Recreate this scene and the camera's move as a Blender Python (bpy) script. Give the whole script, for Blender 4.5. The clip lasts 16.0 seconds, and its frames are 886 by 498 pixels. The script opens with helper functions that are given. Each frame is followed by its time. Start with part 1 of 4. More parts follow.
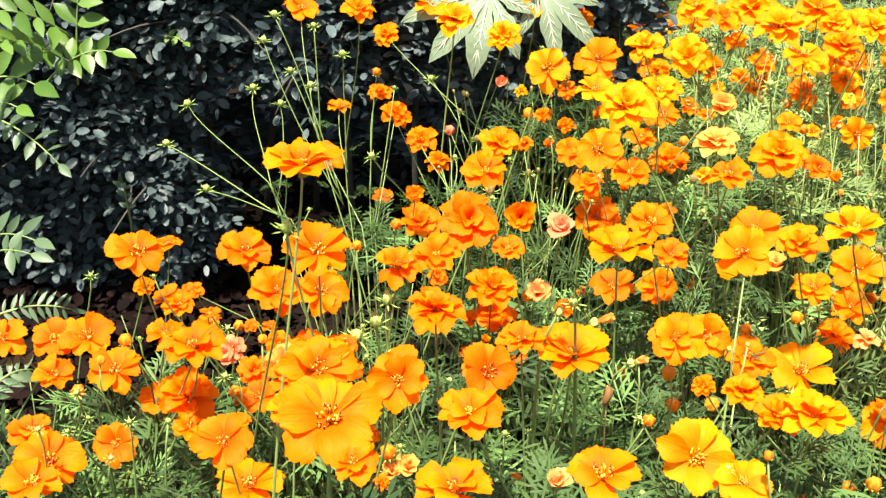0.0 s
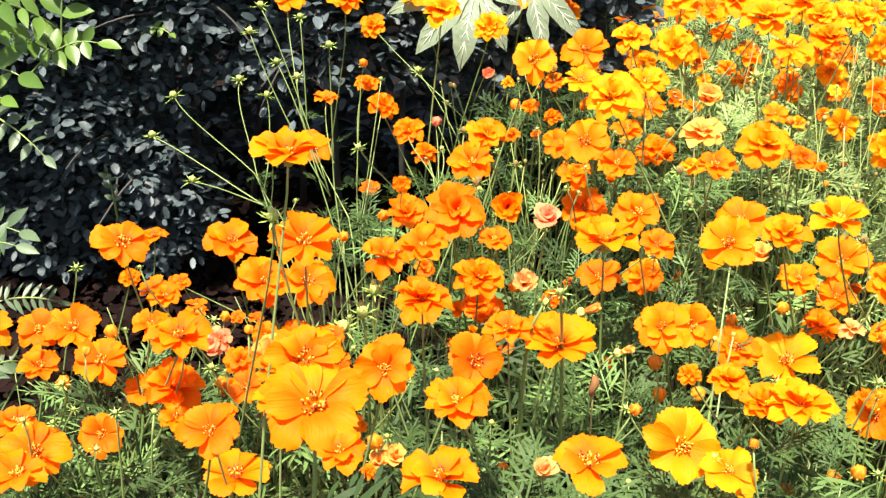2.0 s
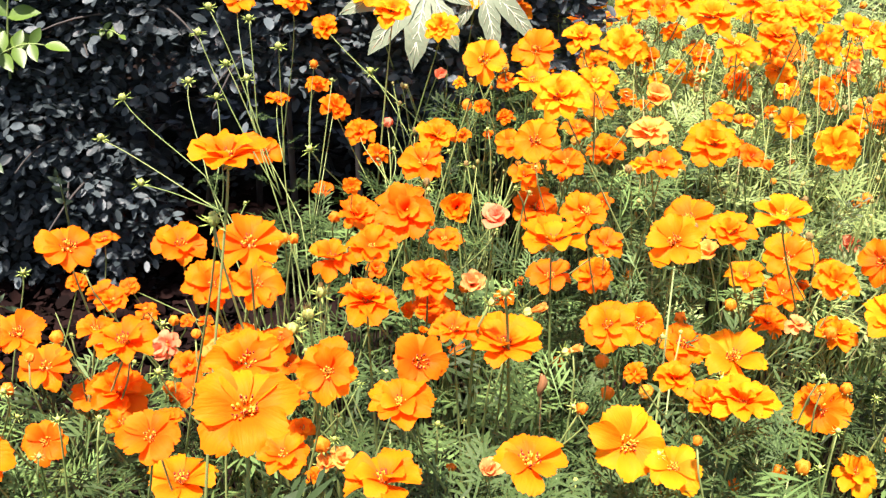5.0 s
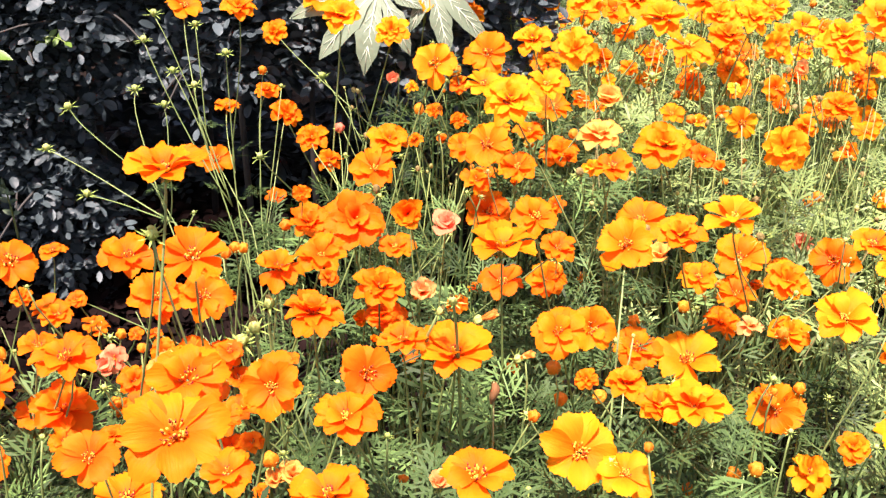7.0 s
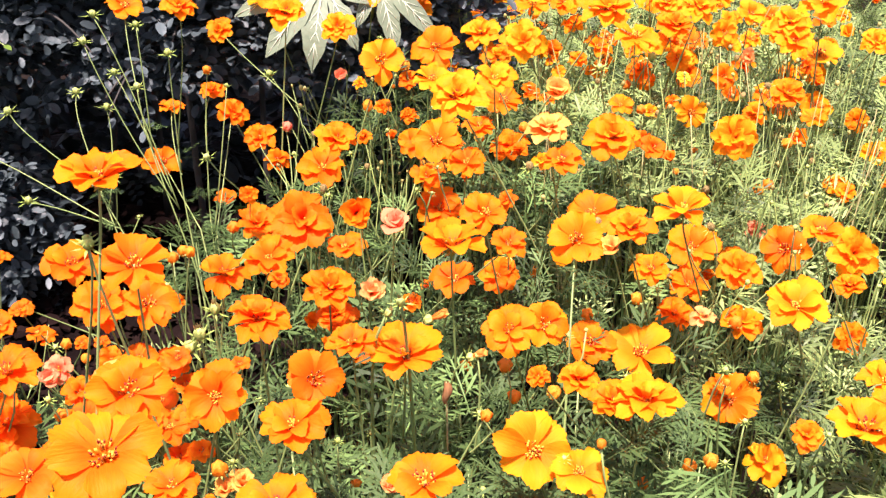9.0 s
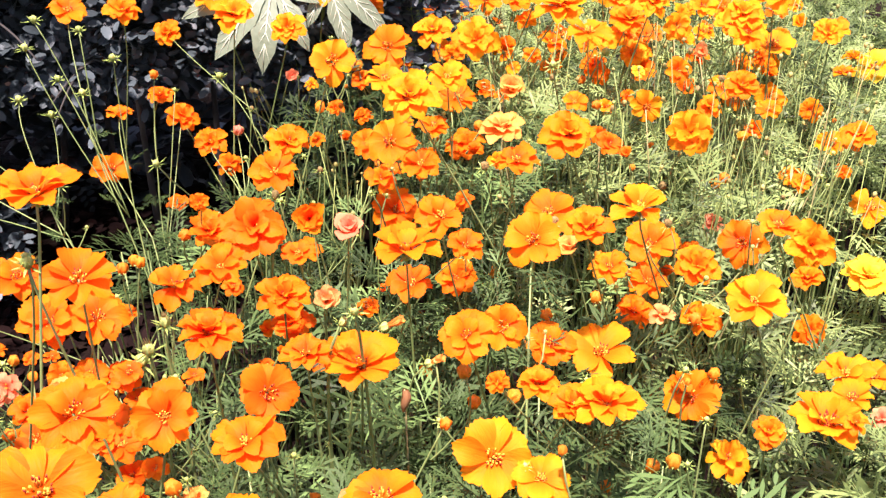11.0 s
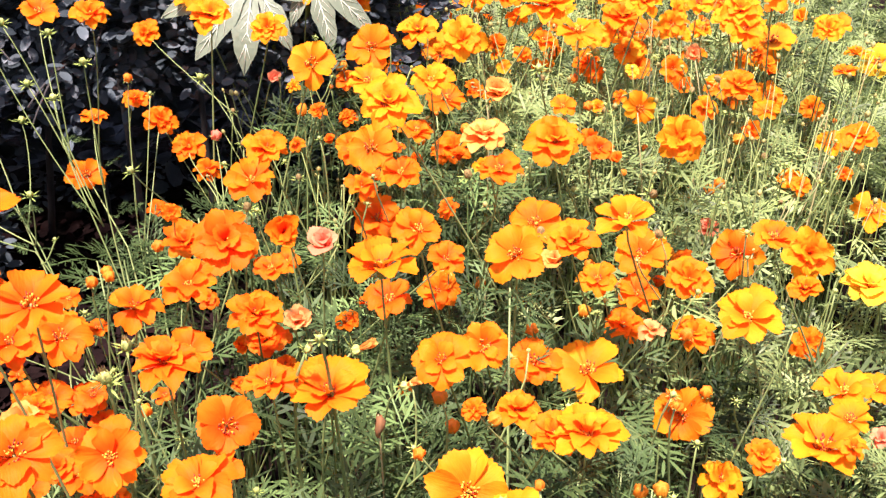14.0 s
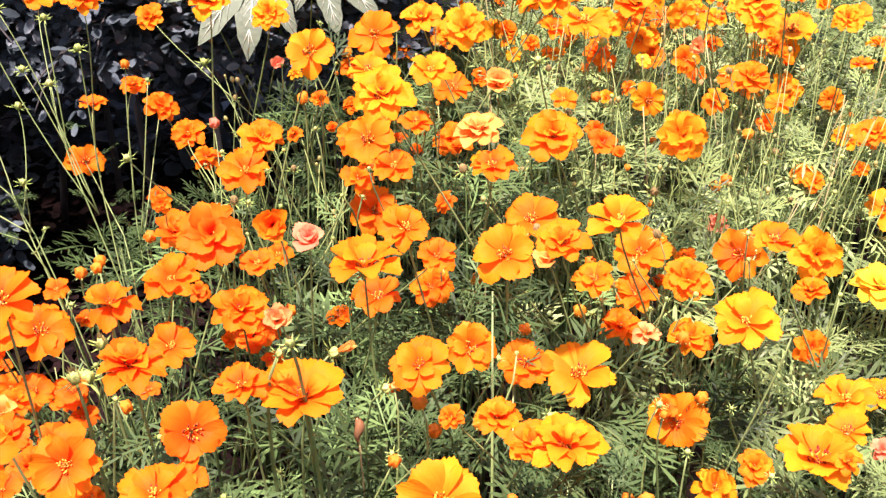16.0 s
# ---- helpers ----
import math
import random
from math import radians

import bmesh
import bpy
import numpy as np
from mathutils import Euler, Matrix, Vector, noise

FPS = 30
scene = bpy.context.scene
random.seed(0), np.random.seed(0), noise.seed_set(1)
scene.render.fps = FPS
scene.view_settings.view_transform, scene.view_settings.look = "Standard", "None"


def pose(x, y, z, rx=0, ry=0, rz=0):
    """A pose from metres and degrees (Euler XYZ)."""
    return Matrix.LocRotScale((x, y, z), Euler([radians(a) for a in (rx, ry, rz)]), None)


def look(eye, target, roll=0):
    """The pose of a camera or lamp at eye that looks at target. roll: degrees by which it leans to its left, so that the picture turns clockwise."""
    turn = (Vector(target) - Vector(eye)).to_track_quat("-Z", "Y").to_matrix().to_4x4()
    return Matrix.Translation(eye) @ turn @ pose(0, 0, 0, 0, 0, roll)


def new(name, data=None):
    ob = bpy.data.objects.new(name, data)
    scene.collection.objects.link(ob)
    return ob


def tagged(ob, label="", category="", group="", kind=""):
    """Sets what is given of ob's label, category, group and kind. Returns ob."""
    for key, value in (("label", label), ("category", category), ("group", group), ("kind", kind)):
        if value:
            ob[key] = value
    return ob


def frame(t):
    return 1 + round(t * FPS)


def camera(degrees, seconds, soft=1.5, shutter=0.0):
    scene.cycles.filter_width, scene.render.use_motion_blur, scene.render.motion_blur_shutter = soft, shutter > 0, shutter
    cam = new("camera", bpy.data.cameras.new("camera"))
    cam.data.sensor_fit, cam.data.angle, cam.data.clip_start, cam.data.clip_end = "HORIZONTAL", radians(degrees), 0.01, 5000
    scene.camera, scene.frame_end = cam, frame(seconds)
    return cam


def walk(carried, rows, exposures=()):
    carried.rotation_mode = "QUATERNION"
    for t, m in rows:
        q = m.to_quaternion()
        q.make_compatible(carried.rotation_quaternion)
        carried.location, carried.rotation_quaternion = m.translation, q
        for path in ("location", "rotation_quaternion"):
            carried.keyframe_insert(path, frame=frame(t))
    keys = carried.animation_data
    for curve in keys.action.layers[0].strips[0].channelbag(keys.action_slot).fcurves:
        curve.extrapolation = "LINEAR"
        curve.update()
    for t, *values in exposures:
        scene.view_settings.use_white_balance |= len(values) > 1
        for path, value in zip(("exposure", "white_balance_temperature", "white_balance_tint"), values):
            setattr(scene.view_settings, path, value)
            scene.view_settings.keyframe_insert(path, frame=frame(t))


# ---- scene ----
cam = camera(44.7, 16.0, soft=1.35)
EYE, TILT = 1.12, -28.0
ROWS = [
    (0.0, 0.0000, 0.0000, -0.0000, -0.00, -0.00, -0.00),
    (0.5, 0.0000, 0.0000, -0.0015, -0.13, -0.15, 0.01),
    (1.0, 0.0000, 0.0003, -0.0026, -0.27, -0.30, 0.01),
    (1.5, 0.0000, 0.0006, -0.0036, -0.46, -0.32, 0.02),
    (2.0, 0.0009, 0.0006, -0.0041, -0.66, -0.30, 0.05),
    (2.5, 0.0033, 0.0003, -0.0046, -0.85, -0.29, 0.08),
    (3.0, 0.0051, -0.0004, -0.0047, -1.14, -0.29, 0.12),
    (3.5, 0.0072, -0.0006, -0.0048, -1.47, -0.30, 0.21),
    (4.0, 0.0104, -0.0007, -0.0047, -1.79, -0.32, 0.33),
    (6.5, 0.0304, 0.0077, 0.0028, -3.86, -0.34, 1.38),
    (7.0, 0.0342, 0.0112, 0.0041, -4.37, -0.36, 1.69),
    (7.5, 0.0382, 0.0139, 0.0057, -4.86, -0.43, 2.03),
    (8.0, 0.0426, 0.0167, 0.0068, -5.33, -0.54, 2.43),
    (8.5, 0.0464, 0.0197, 0.0078, -5.82, -0.68, 2.87),
    (9.0, 0.0485, 0.0232, 0.0093, -6.40, -0.84, 3.26),
    (9.5, 0.0502, 0.0268, 0.0103, -6.99, -0.98, 3.67),
    (12.0, 0.0669, 0.0531, 0.0265, -8.78, -1.43, 4.98),
    (12.5, 0.0722, 0.0615, 0.0303, -8.78, -1.48, 4.98),
    (13.0, 0.0781, 0.0700, 0.0336, -8.67, -1.57, 5.00),
    (13.5, 0.0847, 0.0777, 0.0366, -8.47, -1.69, 4.98),
    (14.0, 0.0942, 0.0845, 0.0409, -8.10, -1.90, 4.93),
    (14.5, 0.1054, 0.0905, 0.0463, -7.68, -2.20, 4.81),
    (15.0, 0.1164, 0.0961, 0.0501, -7.27, -2.47, 4.63),
    (15.5, 0.1280, 0.1015, 0.0528, -6.82, -2.70, 4.39),
    (16.0, 0.1401, 0.1056, 0.0558, -6.37, -2.92, 4.11),
]
EXPOSURES = ((0.0, 1.60, 6900, 2), (2.5, 1.61, 6850, 13), (8.0, 1.57, 6700, 31), (16.0, 1.48, 6500, 39))
walk(cam, [(t, pose(0, 0, EYE, TILT) @ pose(x, y, z, 90 + pitch, roll, yaw)) for t, x, y, z, yaw, pitch, roll in ROWS], EXPOSURES)

# ---- world and light ----
SUN_UP, SUN_ROUND = radians(73), radians(205)
world = bpy.data.worlds.new("sky")
scene.world = world
world.use_nodes = True
wn = world.node_tree
sky = wn.nodes.new("ShaderNodeTexSky")
sky.sky_type, sky.sun_disc = "NISHITA", False
sky.sun_elevation, sky.sun_rotation = SUN_UP, SUN_ROUND
sky.air_density, sky.dust_density = 1.4, 3.0
wn.nodes["Background"].inputs[1].default_value = 0.072
wn.links.new(sky.outputs[0], wn.nodes["Background"].inputs[0])
sun = new("sun", bpy.data.lights.new("sun", "SUN"))
sun.data.energy, sun.data.angle, sun.data.color = 4.9, radians(3), (1.0, 0.95, 0.86)
away = Vector((math.sin(SUN_ROUND) * math.cos(SUN_UP), math.cos(SUN_ROUND) * math.cos(SUN_UP), math.sin(SUN_UP)))
sun.matrix_world = look(away * 20, (0, 0, 0))


# ---- materials ----
def material(name, low, high, rough=0.5, grain=60.0, thin=0.0, bump=0.15, stretch=(1, 1, 1), per="object", spread=0.5, sheen=0.4, foot=0.0, skew=1.0):
    """A surface whose colour runs from low to high by a fine grain, a broad mottle and the piece's own chance; thin: how much light comes through."""
    m = bpy.data.materials.new(name)
    m.use_nodes = True
    t = m.node_tree
    n, l = t.nodes, t.links
    n.clear()
    out = n.new("ShaderNodeOutputMaterial")
    skin = n.new("ShaderNodeBsdfPrincipled")
    place = n.new("ShaderNodeTexCoord")
    turn = n.new("ShaderNodeMapping")
    turn.inputs["Scale"].default_value = stretch
    fine, broad = n.new("ShaderNodeTexNoise"), n.new("ShaderNodeTexNoise")
    fine.inputs["Scale"].default_value, fine.inputs["Detail"].default_value = grain, 3.0
    broad.inputs["Scale"].default_value = grain * 0.12
    l.new(place.outputs["Object"], turn.inputs[0])
    l.new(turn.outputs[0], fine.inputs["Vector"])
    l.new(place.outputs["Object"], broad.inputs["Vector"])
    chance = n.new("ShaderNodeObjectInfo" if per == "object" else "ShaderNodeNewGeometry")
    chance_out = chance.outputs["Random"] if per == "object" else chance.outputs["Random Per Island"]
    a = n.new("ShaderNodeMath")
    a.operation, a.inputs[1].default_value = "MULTIPLY", spread
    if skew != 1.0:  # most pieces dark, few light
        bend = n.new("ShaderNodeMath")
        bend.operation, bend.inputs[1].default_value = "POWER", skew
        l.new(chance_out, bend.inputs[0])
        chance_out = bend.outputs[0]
    l.new(chance_out, a.inputs[0])
    b = n.new("ShaderNodeMath")
    b.operation, b.inputs[1].default_value = "MULTIPLY_ADD", 0.45 * (1 - spread) + 0.1
    l.new(fine.outputs["Fac"], b.inputs[0])
    l.new(a.outputs[0], b.inputs[2])
    c = n.new("ShaderNodeMath")
    c.operation, c.inputs[1].default_value, c.use_clamp = "MULTIPLY_ADD", 0.45 * (1 - spread) + 0.1, True
    l.new(broad.outputs["Fac"], c.inputs[0])
    l.new(b.outputs[0], c.inputs[2])
    if foot:  # the pigment deepens towards the petal's foot, at x = 0
        split, run, less = n.new("ShaderNodeSeparateXYZ"), n.new("ShaderNodeMapRange"), n.new("ShaderNodeMath")
        l.new(place.outputs["Object"], split.inputs[0])
        l.new(split.outputs["X"], run.inputs["Value"])
        run.inputs["From Min"].default_value, run.inputs["From Max"].default_value = 0.05, 0.75
        run.inputs["To Min"].default_value, run.inputs["To Max"].default_value = foot, 0.0
        less.operation, less.use_clamp = "SUBTRACT", True
        l.new(c.outputs[0], less.inputs[0])
        l.new(run.outputs[0], less.inputs[1])
        c = less
    mix = n.new("ShaderNodeMix")
    mix.data_type = "RGBA"
    mix.inputs["A"].default_value, mix.inputs["B"].default_value = (*low, 1), (*high, 1)
    l.new(c.outputs[0], mix.inputs["Factor"])
    l.new(mix.outputs["Result"], skin.inputs["Base Color"])
    skin.inputs["Roughness"].default_value = rough
    skin.inputs["Specular IOR Level"].default_value = sheen
    if bump:
        relief = n.new("ShaderNodeBump")
        relief.inputs["Strength"].default_value, relief.inputs["Distance"].default_value = bump, 0.02
        l.new(fine.outputs["Fac"], relief.inputs["Height"])
        l.new(relief.outputs[0], skin.inputs["Normal"])
    last = skin.outputs[0]
    if thin:
        glow = n.new("ShaderNodeBsdfTranslucent")
        l.new(mix.outputs["Result"], glow.inputs["Color"])
        both = n.new("ShaderNodeMixShader")
        both.inputs[0].default_value = thin
        l.new(skin.outputs[0], both.inputs[1])
        l.new(glow.outputs[0], both.inputs[2])
        last = both.outputs[0]
    l.new(last, out.inputs[0])
    return m


PETAL_HUES = {
    "deep": ((0.84, 0.094, 0.003), (0.93, 0.214, 0.006)),
    "red": ((0.87, 0.116, 0.003), (0.94, 0.261, 0.006)),
    "orange": ((0.89, 0.134, 0.003), (0.95, 0.303, 0.005)),
    "amber": ((0.90, 0.161, 0.003), (0.96, 0.356, 0.006)),
    "gold": ((0.92, 0.225, 0.004), (0.96, 0.465, 0.010)),
    "yellow": ((0.93, 0.45, 0.012), (0.96, 0.76, 0.06)),
    "peach": ((0.88, 0.233, 0.06), (0.95, 0.570, 0.20)),
    "cream": ((0.90, 0.269, 0.04), (0.96, 0.618, 0.15)),
    "pink": ((0.86, 0.161, 0.08), (0.93, 0.451, 0.22)),
}
PETAL = {k: material("petal_" + k, lo, hi, rough=0.55, grain=2.2, thin=0.52, bump=0.18, stretch=(1.2, 9, 1.2), sheen=0.12, foot=0.85) for k, (lo, hi) in PETAL_HUES.items()}
STAMEN = material("stamen_yellow", (0.50, 0.06, 0.01), (0.95, 0.56, 0.04), rough=0.6, grain=8, bump=0.3, per="island")
ANTHER = material("anther_dark", (0.16, 0.015, 0.01), (0.46, 0.05, 0.02), rough=0.6, grain=8, bump=0.3, per="island")
STEM = material("stem_green", (0.10, 0.17, 0.04), (0.30, 0.38, 0.13), rough=0.5, grain=30, thin=0.1, bump=0.2, stretch=(1, 1, 0.2))
SEPAL = material("sepal_green", (0.12, 0.22, 0.03), (0.34, 0.44, 0.10), rough=0.5, grain=4, thin=0.15, bump=0.2, per="island")
BUD = material("bud_green", (0.24, 0.33, 0.06), (0.50, 0.56, 0.17), rough=0.5, grain=5, thin=0.1, bump=0.2)
BUD_HUES = {k: material("bud_" + k, lo, hi, rough=0.55, grain=5, thin=0.4, bump=0.3, stretch=(3, 3, 0.4)) for k, lo, hi in (("orange", (0.82, 0.20, 0.01), (0.94, 0.34, 0.015)), ("amber", (0.62, 0.24, 0.02), (0.93, 0.38, 0.02)), ("pink", (0.80, 0.18, 0.08), (0.93, 0.36, 0.22)))}
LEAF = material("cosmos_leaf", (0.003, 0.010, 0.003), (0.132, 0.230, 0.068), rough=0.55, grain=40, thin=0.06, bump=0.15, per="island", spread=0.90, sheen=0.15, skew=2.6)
# lit copy of the cosmos leaf: bright light on the right put into colour
LIT_LEAF = material("lit_cosmos_leaf", (0.010, 0.030, 0.008), (0.285, 0.395, 0.125), rough=0.5, grain=40, thin=0.2, bump=0.15, per="island", spread=0.82, sheen=0.3, skew=1.5)
HEDGE = material("hedge_leaf", (0.010, 0.018, 0.020), (0.082, 0.110, 0.116), rough=0.5, grain=40, thin=0.08, bump=0.25, per="island", spread=0.8, sheen=0.28, skew=1.3)
FRESH = material("fresh_leaf", (0.025, 0.072, 0.014), (0.14, 0.24, 0.035), rough=0.4, grain=20, thin=0.3, bump=0.05, per="object", spread=0.6)
DULL = material("dull_leaflet", (0.035, 0.065, 0.032), (0.11, 0.165, 0.085), rough=0.45, grain=20, thin=0.2, bump=0.05, per="object", spread=0.6)
BARK = material("bark", (0.020, 0.019, 0.017), (0.075, 0.070, 0.062), rough=0.85, grain=30, bump=0.6, stretch=(1, 1, 0.25))
PALE = material("pale_leaf", (0.105, 0.15, 0.09), (0.225, 0.28, 0.18), rough=0.55, grain=18, thin=0.25, bump=0.12, spread=0.3)
VEIN = material("leaf_vein", (0.50, 0.55, 0.40), (0.66, 0.70, 0.54), rough=0.5, grain=20, thin=0.1, bump=0.1)
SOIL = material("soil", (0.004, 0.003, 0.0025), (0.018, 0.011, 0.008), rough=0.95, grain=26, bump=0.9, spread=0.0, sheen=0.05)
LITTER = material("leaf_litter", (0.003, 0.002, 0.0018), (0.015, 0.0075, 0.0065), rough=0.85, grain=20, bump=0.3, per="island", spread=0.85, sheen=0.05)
DRY = material("dry_head", (0.16, 0.11, 0.03), (0.38, 0.28, 0.10), rough=0.8, grain=12, thin=0.2, bump=0.4)


# ---- mesh helpers ----
def mesh_of(name, verts, faces, mat, smooth=True):
    me = bpy.data.meshes.new(name)
    me.from_pydata(verts, [], faces)
    me.materials.append(mat)
    if smooth:
        me.shade_smooth()
    return me


def part(name, me, parent, m=None, label=""):
    ob = new(name, me)
    ob.parent = parent
    if m is not None:
        ob.matrix_basis = m
    if label:
        ob["label"] = label
    return ob


def tube(points, radii, sides=5):
    """Vertices and faces of a tapering round rod along points."""
    verts, faces = [], []
    side = Vector((1, 0.3, 0.1))
    for i, p in enumerate(points):
        d = (points[min(i + 1, len(points) - 1)] - points[max(i - 1, 0)]).normalized()
        u = d.cross(side)
        u = u.normalized() if u.length > 1e-4 else d.orthogonal().normalized()
        v = d.cross(u)
        for k in range(sides):
            a = 2 * math.pi * k / sides
            verts.append(p + (u * math.cos(a) + v * math.sin(a)) * radii[i])
    for i in range(len(points) - 1):
        for k in range(sides):
            a, b = i * sides + k, i * sides + (k + 1) % sides
            faces.append((a, b, b + sides, a + sides))
    faces.append(tuple(range(sides))[::-1])
    faces.append(tuple(range((len(points) - 1) * sides, len(points) * sides)))
    return verts, faces


def bezier(a, b, c, d, n):
    out = []
    for i in range(n + 1):
        t = i / n
        s = 1 - t
        out.append(a * s**3 + b * 3 * s * s * t + c * 3 * s * t * t + d * t**3)
    return out


# ---- the parts of a cosmos flower ----
def petal_mesh(hue, rng):
    """One broad petal along +x, unit long: narrow at its foot, widest past the middle, round-ended with fine teeth."""
    nu, nv = 7, 11
    wide = rng.uniform(0.255, 0.325)
    wave, lift, droop = rng.uniform(0, 6), rng.uniform(0.06, 0.20), rng.uniform(0.02, 0.19)
    twist, skew = rng.uniform(-0.22, 0.22), rng.uniform(-0.07, 0.07)
    notch = rng.choice((-0.35, 0.0, 0.3))
    teeth = [rng.uniform(0.0, 0.03) for _ in range(nv)]
    verts, faces = [], []
    for i in range(nu):
        u = i / (nu - 1)
        swell = math.sin(math.pi / 2 * min(1.0, u / 0.74)) ** 1.25
        half = 0.05 + wide * swell * math.sqrt(1 - 0.42 * max(0.0, (u - 0.74) / 0.26) ** 2)
        for j in range(nv):
            v = 2 * j / (nv - 1) - 1
            dip = 0.045 * (j % 2) + teeth[j] + 0.05 * math.exp(-((v - notch) / 0.16) ** 2)
            tip = 1 - 0.17 * abs(v) ** 2.6 - dip
            x = 0.05 + 0.95 * u * (1 - u**4 * (1 - tip))
            y = v * half + skew * u * u
            z = lift * math.sin(u * 2.2) - droop * u**3.5 + 0.15 * v * v * u + 0.005 * (1 if j % 2 else -1) * math.sin(u * 2.6)
            z += 0.05 * u * u * math.sin(wave + 3.0 * v) + twist * v * u * 0.5
            verts.append((x, y, z))
    for i in range(nu - 1):
        for j in range(nv - 1):
            a = i * nv + j
            faces.append((a, a + 1, a + nv + 1, a + nv))
    return mesh_of("petal", verts, faces, PETAL[hue])


def stamen_mesh(rng, dark):
    """A small tuft of yellow florets with dark anthers, unit wide."""
    verts, faces, mats = [], [], []
    for k in range(30):
        r = math.sqrt(rng.random()) * 0.95
        a = rng.uniform(0, 6.28)
        h = rng.uniform(0.5, 1.0) * (1.1 - 0.4 * r)
        foot = Vector((r * 0.6 * math.cos(a), r * 0.6 * math.sin(a), 0))
        top = Vector((r * math.cos(a), r * math.sin(a), h))
        thick = rng.uniform(0.08, 0.13)
        vs, fs = tube([foot, foot.lerp(top, 0.6), top], [thick * 0.6, thick * 0.7, thick], 4)
        s = len(verts)
        verts += vs
        faces += [tuple(i + s for i in f) for f in fs]
        mats += [0] * len(fs)
        if rng.random() < dark:
            vs, fs = tube([top, top + Vector((0.1 * math.cos(a), 0.1 * math.sin(a), 0.28))], [thick * 0.9, thick * 0.4], 4)
            s = len(verts)
            verts += vs
            faces += [tuple(i + s for i in f) for f in fs]
            mats += [1] * len(fs)
    me = mesh_of("flower_centre", verts, faces, STAMEN)
    me.materials.append(ANTHER)
    me.polygons.foreach_set("material_index", mats)
    return me


def blade(at, way, up, long, wide, bend=0.0):
    """A pointed leaf-shaped strip: six points folded along its middle."""
    way, side = way.normalized(), way.cross(up).normalized()
    n = side.cross(way)
    m = at + way * long * 0.45 + n * bend * 0.4
    return [at, m + side * wide + n * wide * 0.25, at + way * long + n * bend, m - side * wide + n * wide * 0.25, m], [(0, 1, 4), (1, 2, 4), (2, 3, 4), (3, 0, 4)]


def calyx_mesh(rng, long):
    """A green cup whose rim runs out into eight narrow sepals, unit wide."""
    verts, faces = tube([Vector((0, 0, -0.9)), Vector((0, 0, -0.6)), Vector((0, 0, -0.3))], [0.2, 0.5, 0.6], 16)
    for k in range(8):
        a, b = 32 + 2 * k, 32 + 2 * k + 1
        p = (verts[a] + verts[b]) / 2
        d = Vector((p.x, p.y, 0)).normalized() + Vector((0, 0, rng.uniform(-0.35, 0.45)))
        side = (verts[b] - verts[a]).normalized()
        ln = long * rng.uniform(0.8, 1.2)
        s = len(verts)
        verts += [p + d * ln * 0.45 - side * 0.17, p + d * ln * 0.45 + side * 0.17, p + d * ln + Vector((0, 0, rng.uniform(-0.2, 0.3)))]
        faces += [(a, b, s + 1, s), (s, s + 1, s + 2)]
    return mesh_of("calyx", verts, faces, SEPAL)


def bud_mesh(mat, rng, tall):
    """A closed bud: overlapping lobes drawn together at the top."""
    verts, faces = [], []
    rows, sides = 8, 20
    for i in range(rows + 1):
        a = math.pi * i / rows
        for k in range(sides):
            b = 2 * math.pi * k / sides + 0.5 * i / rows
            r = math.sin(a) ** 0.75 * 0.46 * (1 + (0.16 * math.sin(a) + 0.06) * math.cos(2 * math.pi * k / 4) * (0.4 + i / rows))
            verts.append((r * math.cos(b), r * math.sin(b), -math.cos(a) * 0.5 * tall - (0.10 if i == rows else 0)))
    for i in range(rows):
        for k in range(sides):
            q = (k + 1) % sides
            faces.append((i * sides + k, i * sides + q, (i + 1) * sides + q, (i + 1) * sides + k))
    return mesh_of("bud", verts, faces, mat)


rng = random.Random(7)
PETALS = {h: [petal_mesh(h, rng) for _ in range(7)] for h in PETAL}
STAMENS = [stamen_mesh(rng, d) for d in (0.2, 0.4, 0.6, 0.9)]
CALYX = [calyx_mesh(rng, 1.0) for _ in range(3)]
SPIKY = [calyx_mesh(rng, 1.9) for _ in range(3)]
BUDS = {"green": bud_mesh(BUD, rng, 1.0), **{k: bud_mesh(m, rng, 1.1) for k, m in BUD_HUES.items()}}


def hue_of(h):
    if h < 0:
        return {-1: "peach", -2: "cream", -3: "pink"}[round(h)]
    return "deep" if h < 0.18 else "red" if h < 0.38 else "orange" if h < 0.54 else "amber" if h < 0.68 else "gold" if h < 0.9 else "yellow"


TONE = {"deep": "deep reddish-orange", "red": "deep orange", "orange": "bright orange", "amber": "amber-orange", "gold": "golden-yellow", "yellow": "clear yellow", "peach": "pale peach", "cream": "creamy yellow", "pink": "faded pink"}
FORM = {"s": "open cosmos flower with broad notched petals", "u": "cup-shaped cosmos flower with raised petals", "d": "semi-double ruffled cosmos flower", "c": "half-closed cosmos flower with upright petals", "w": "withering cosmos flower with limp petals"}


def facing(x, y, tilt, turn):
    """The way a head looks: tilt degrees from upright, turn degrees round from -y (towards +x)."""
    a, b = radians(tilt), radians(turn)
    return Vector((math.sin(a) * math.sin(b), -math.sin(a) * math.cos(b), math.cos(a)))


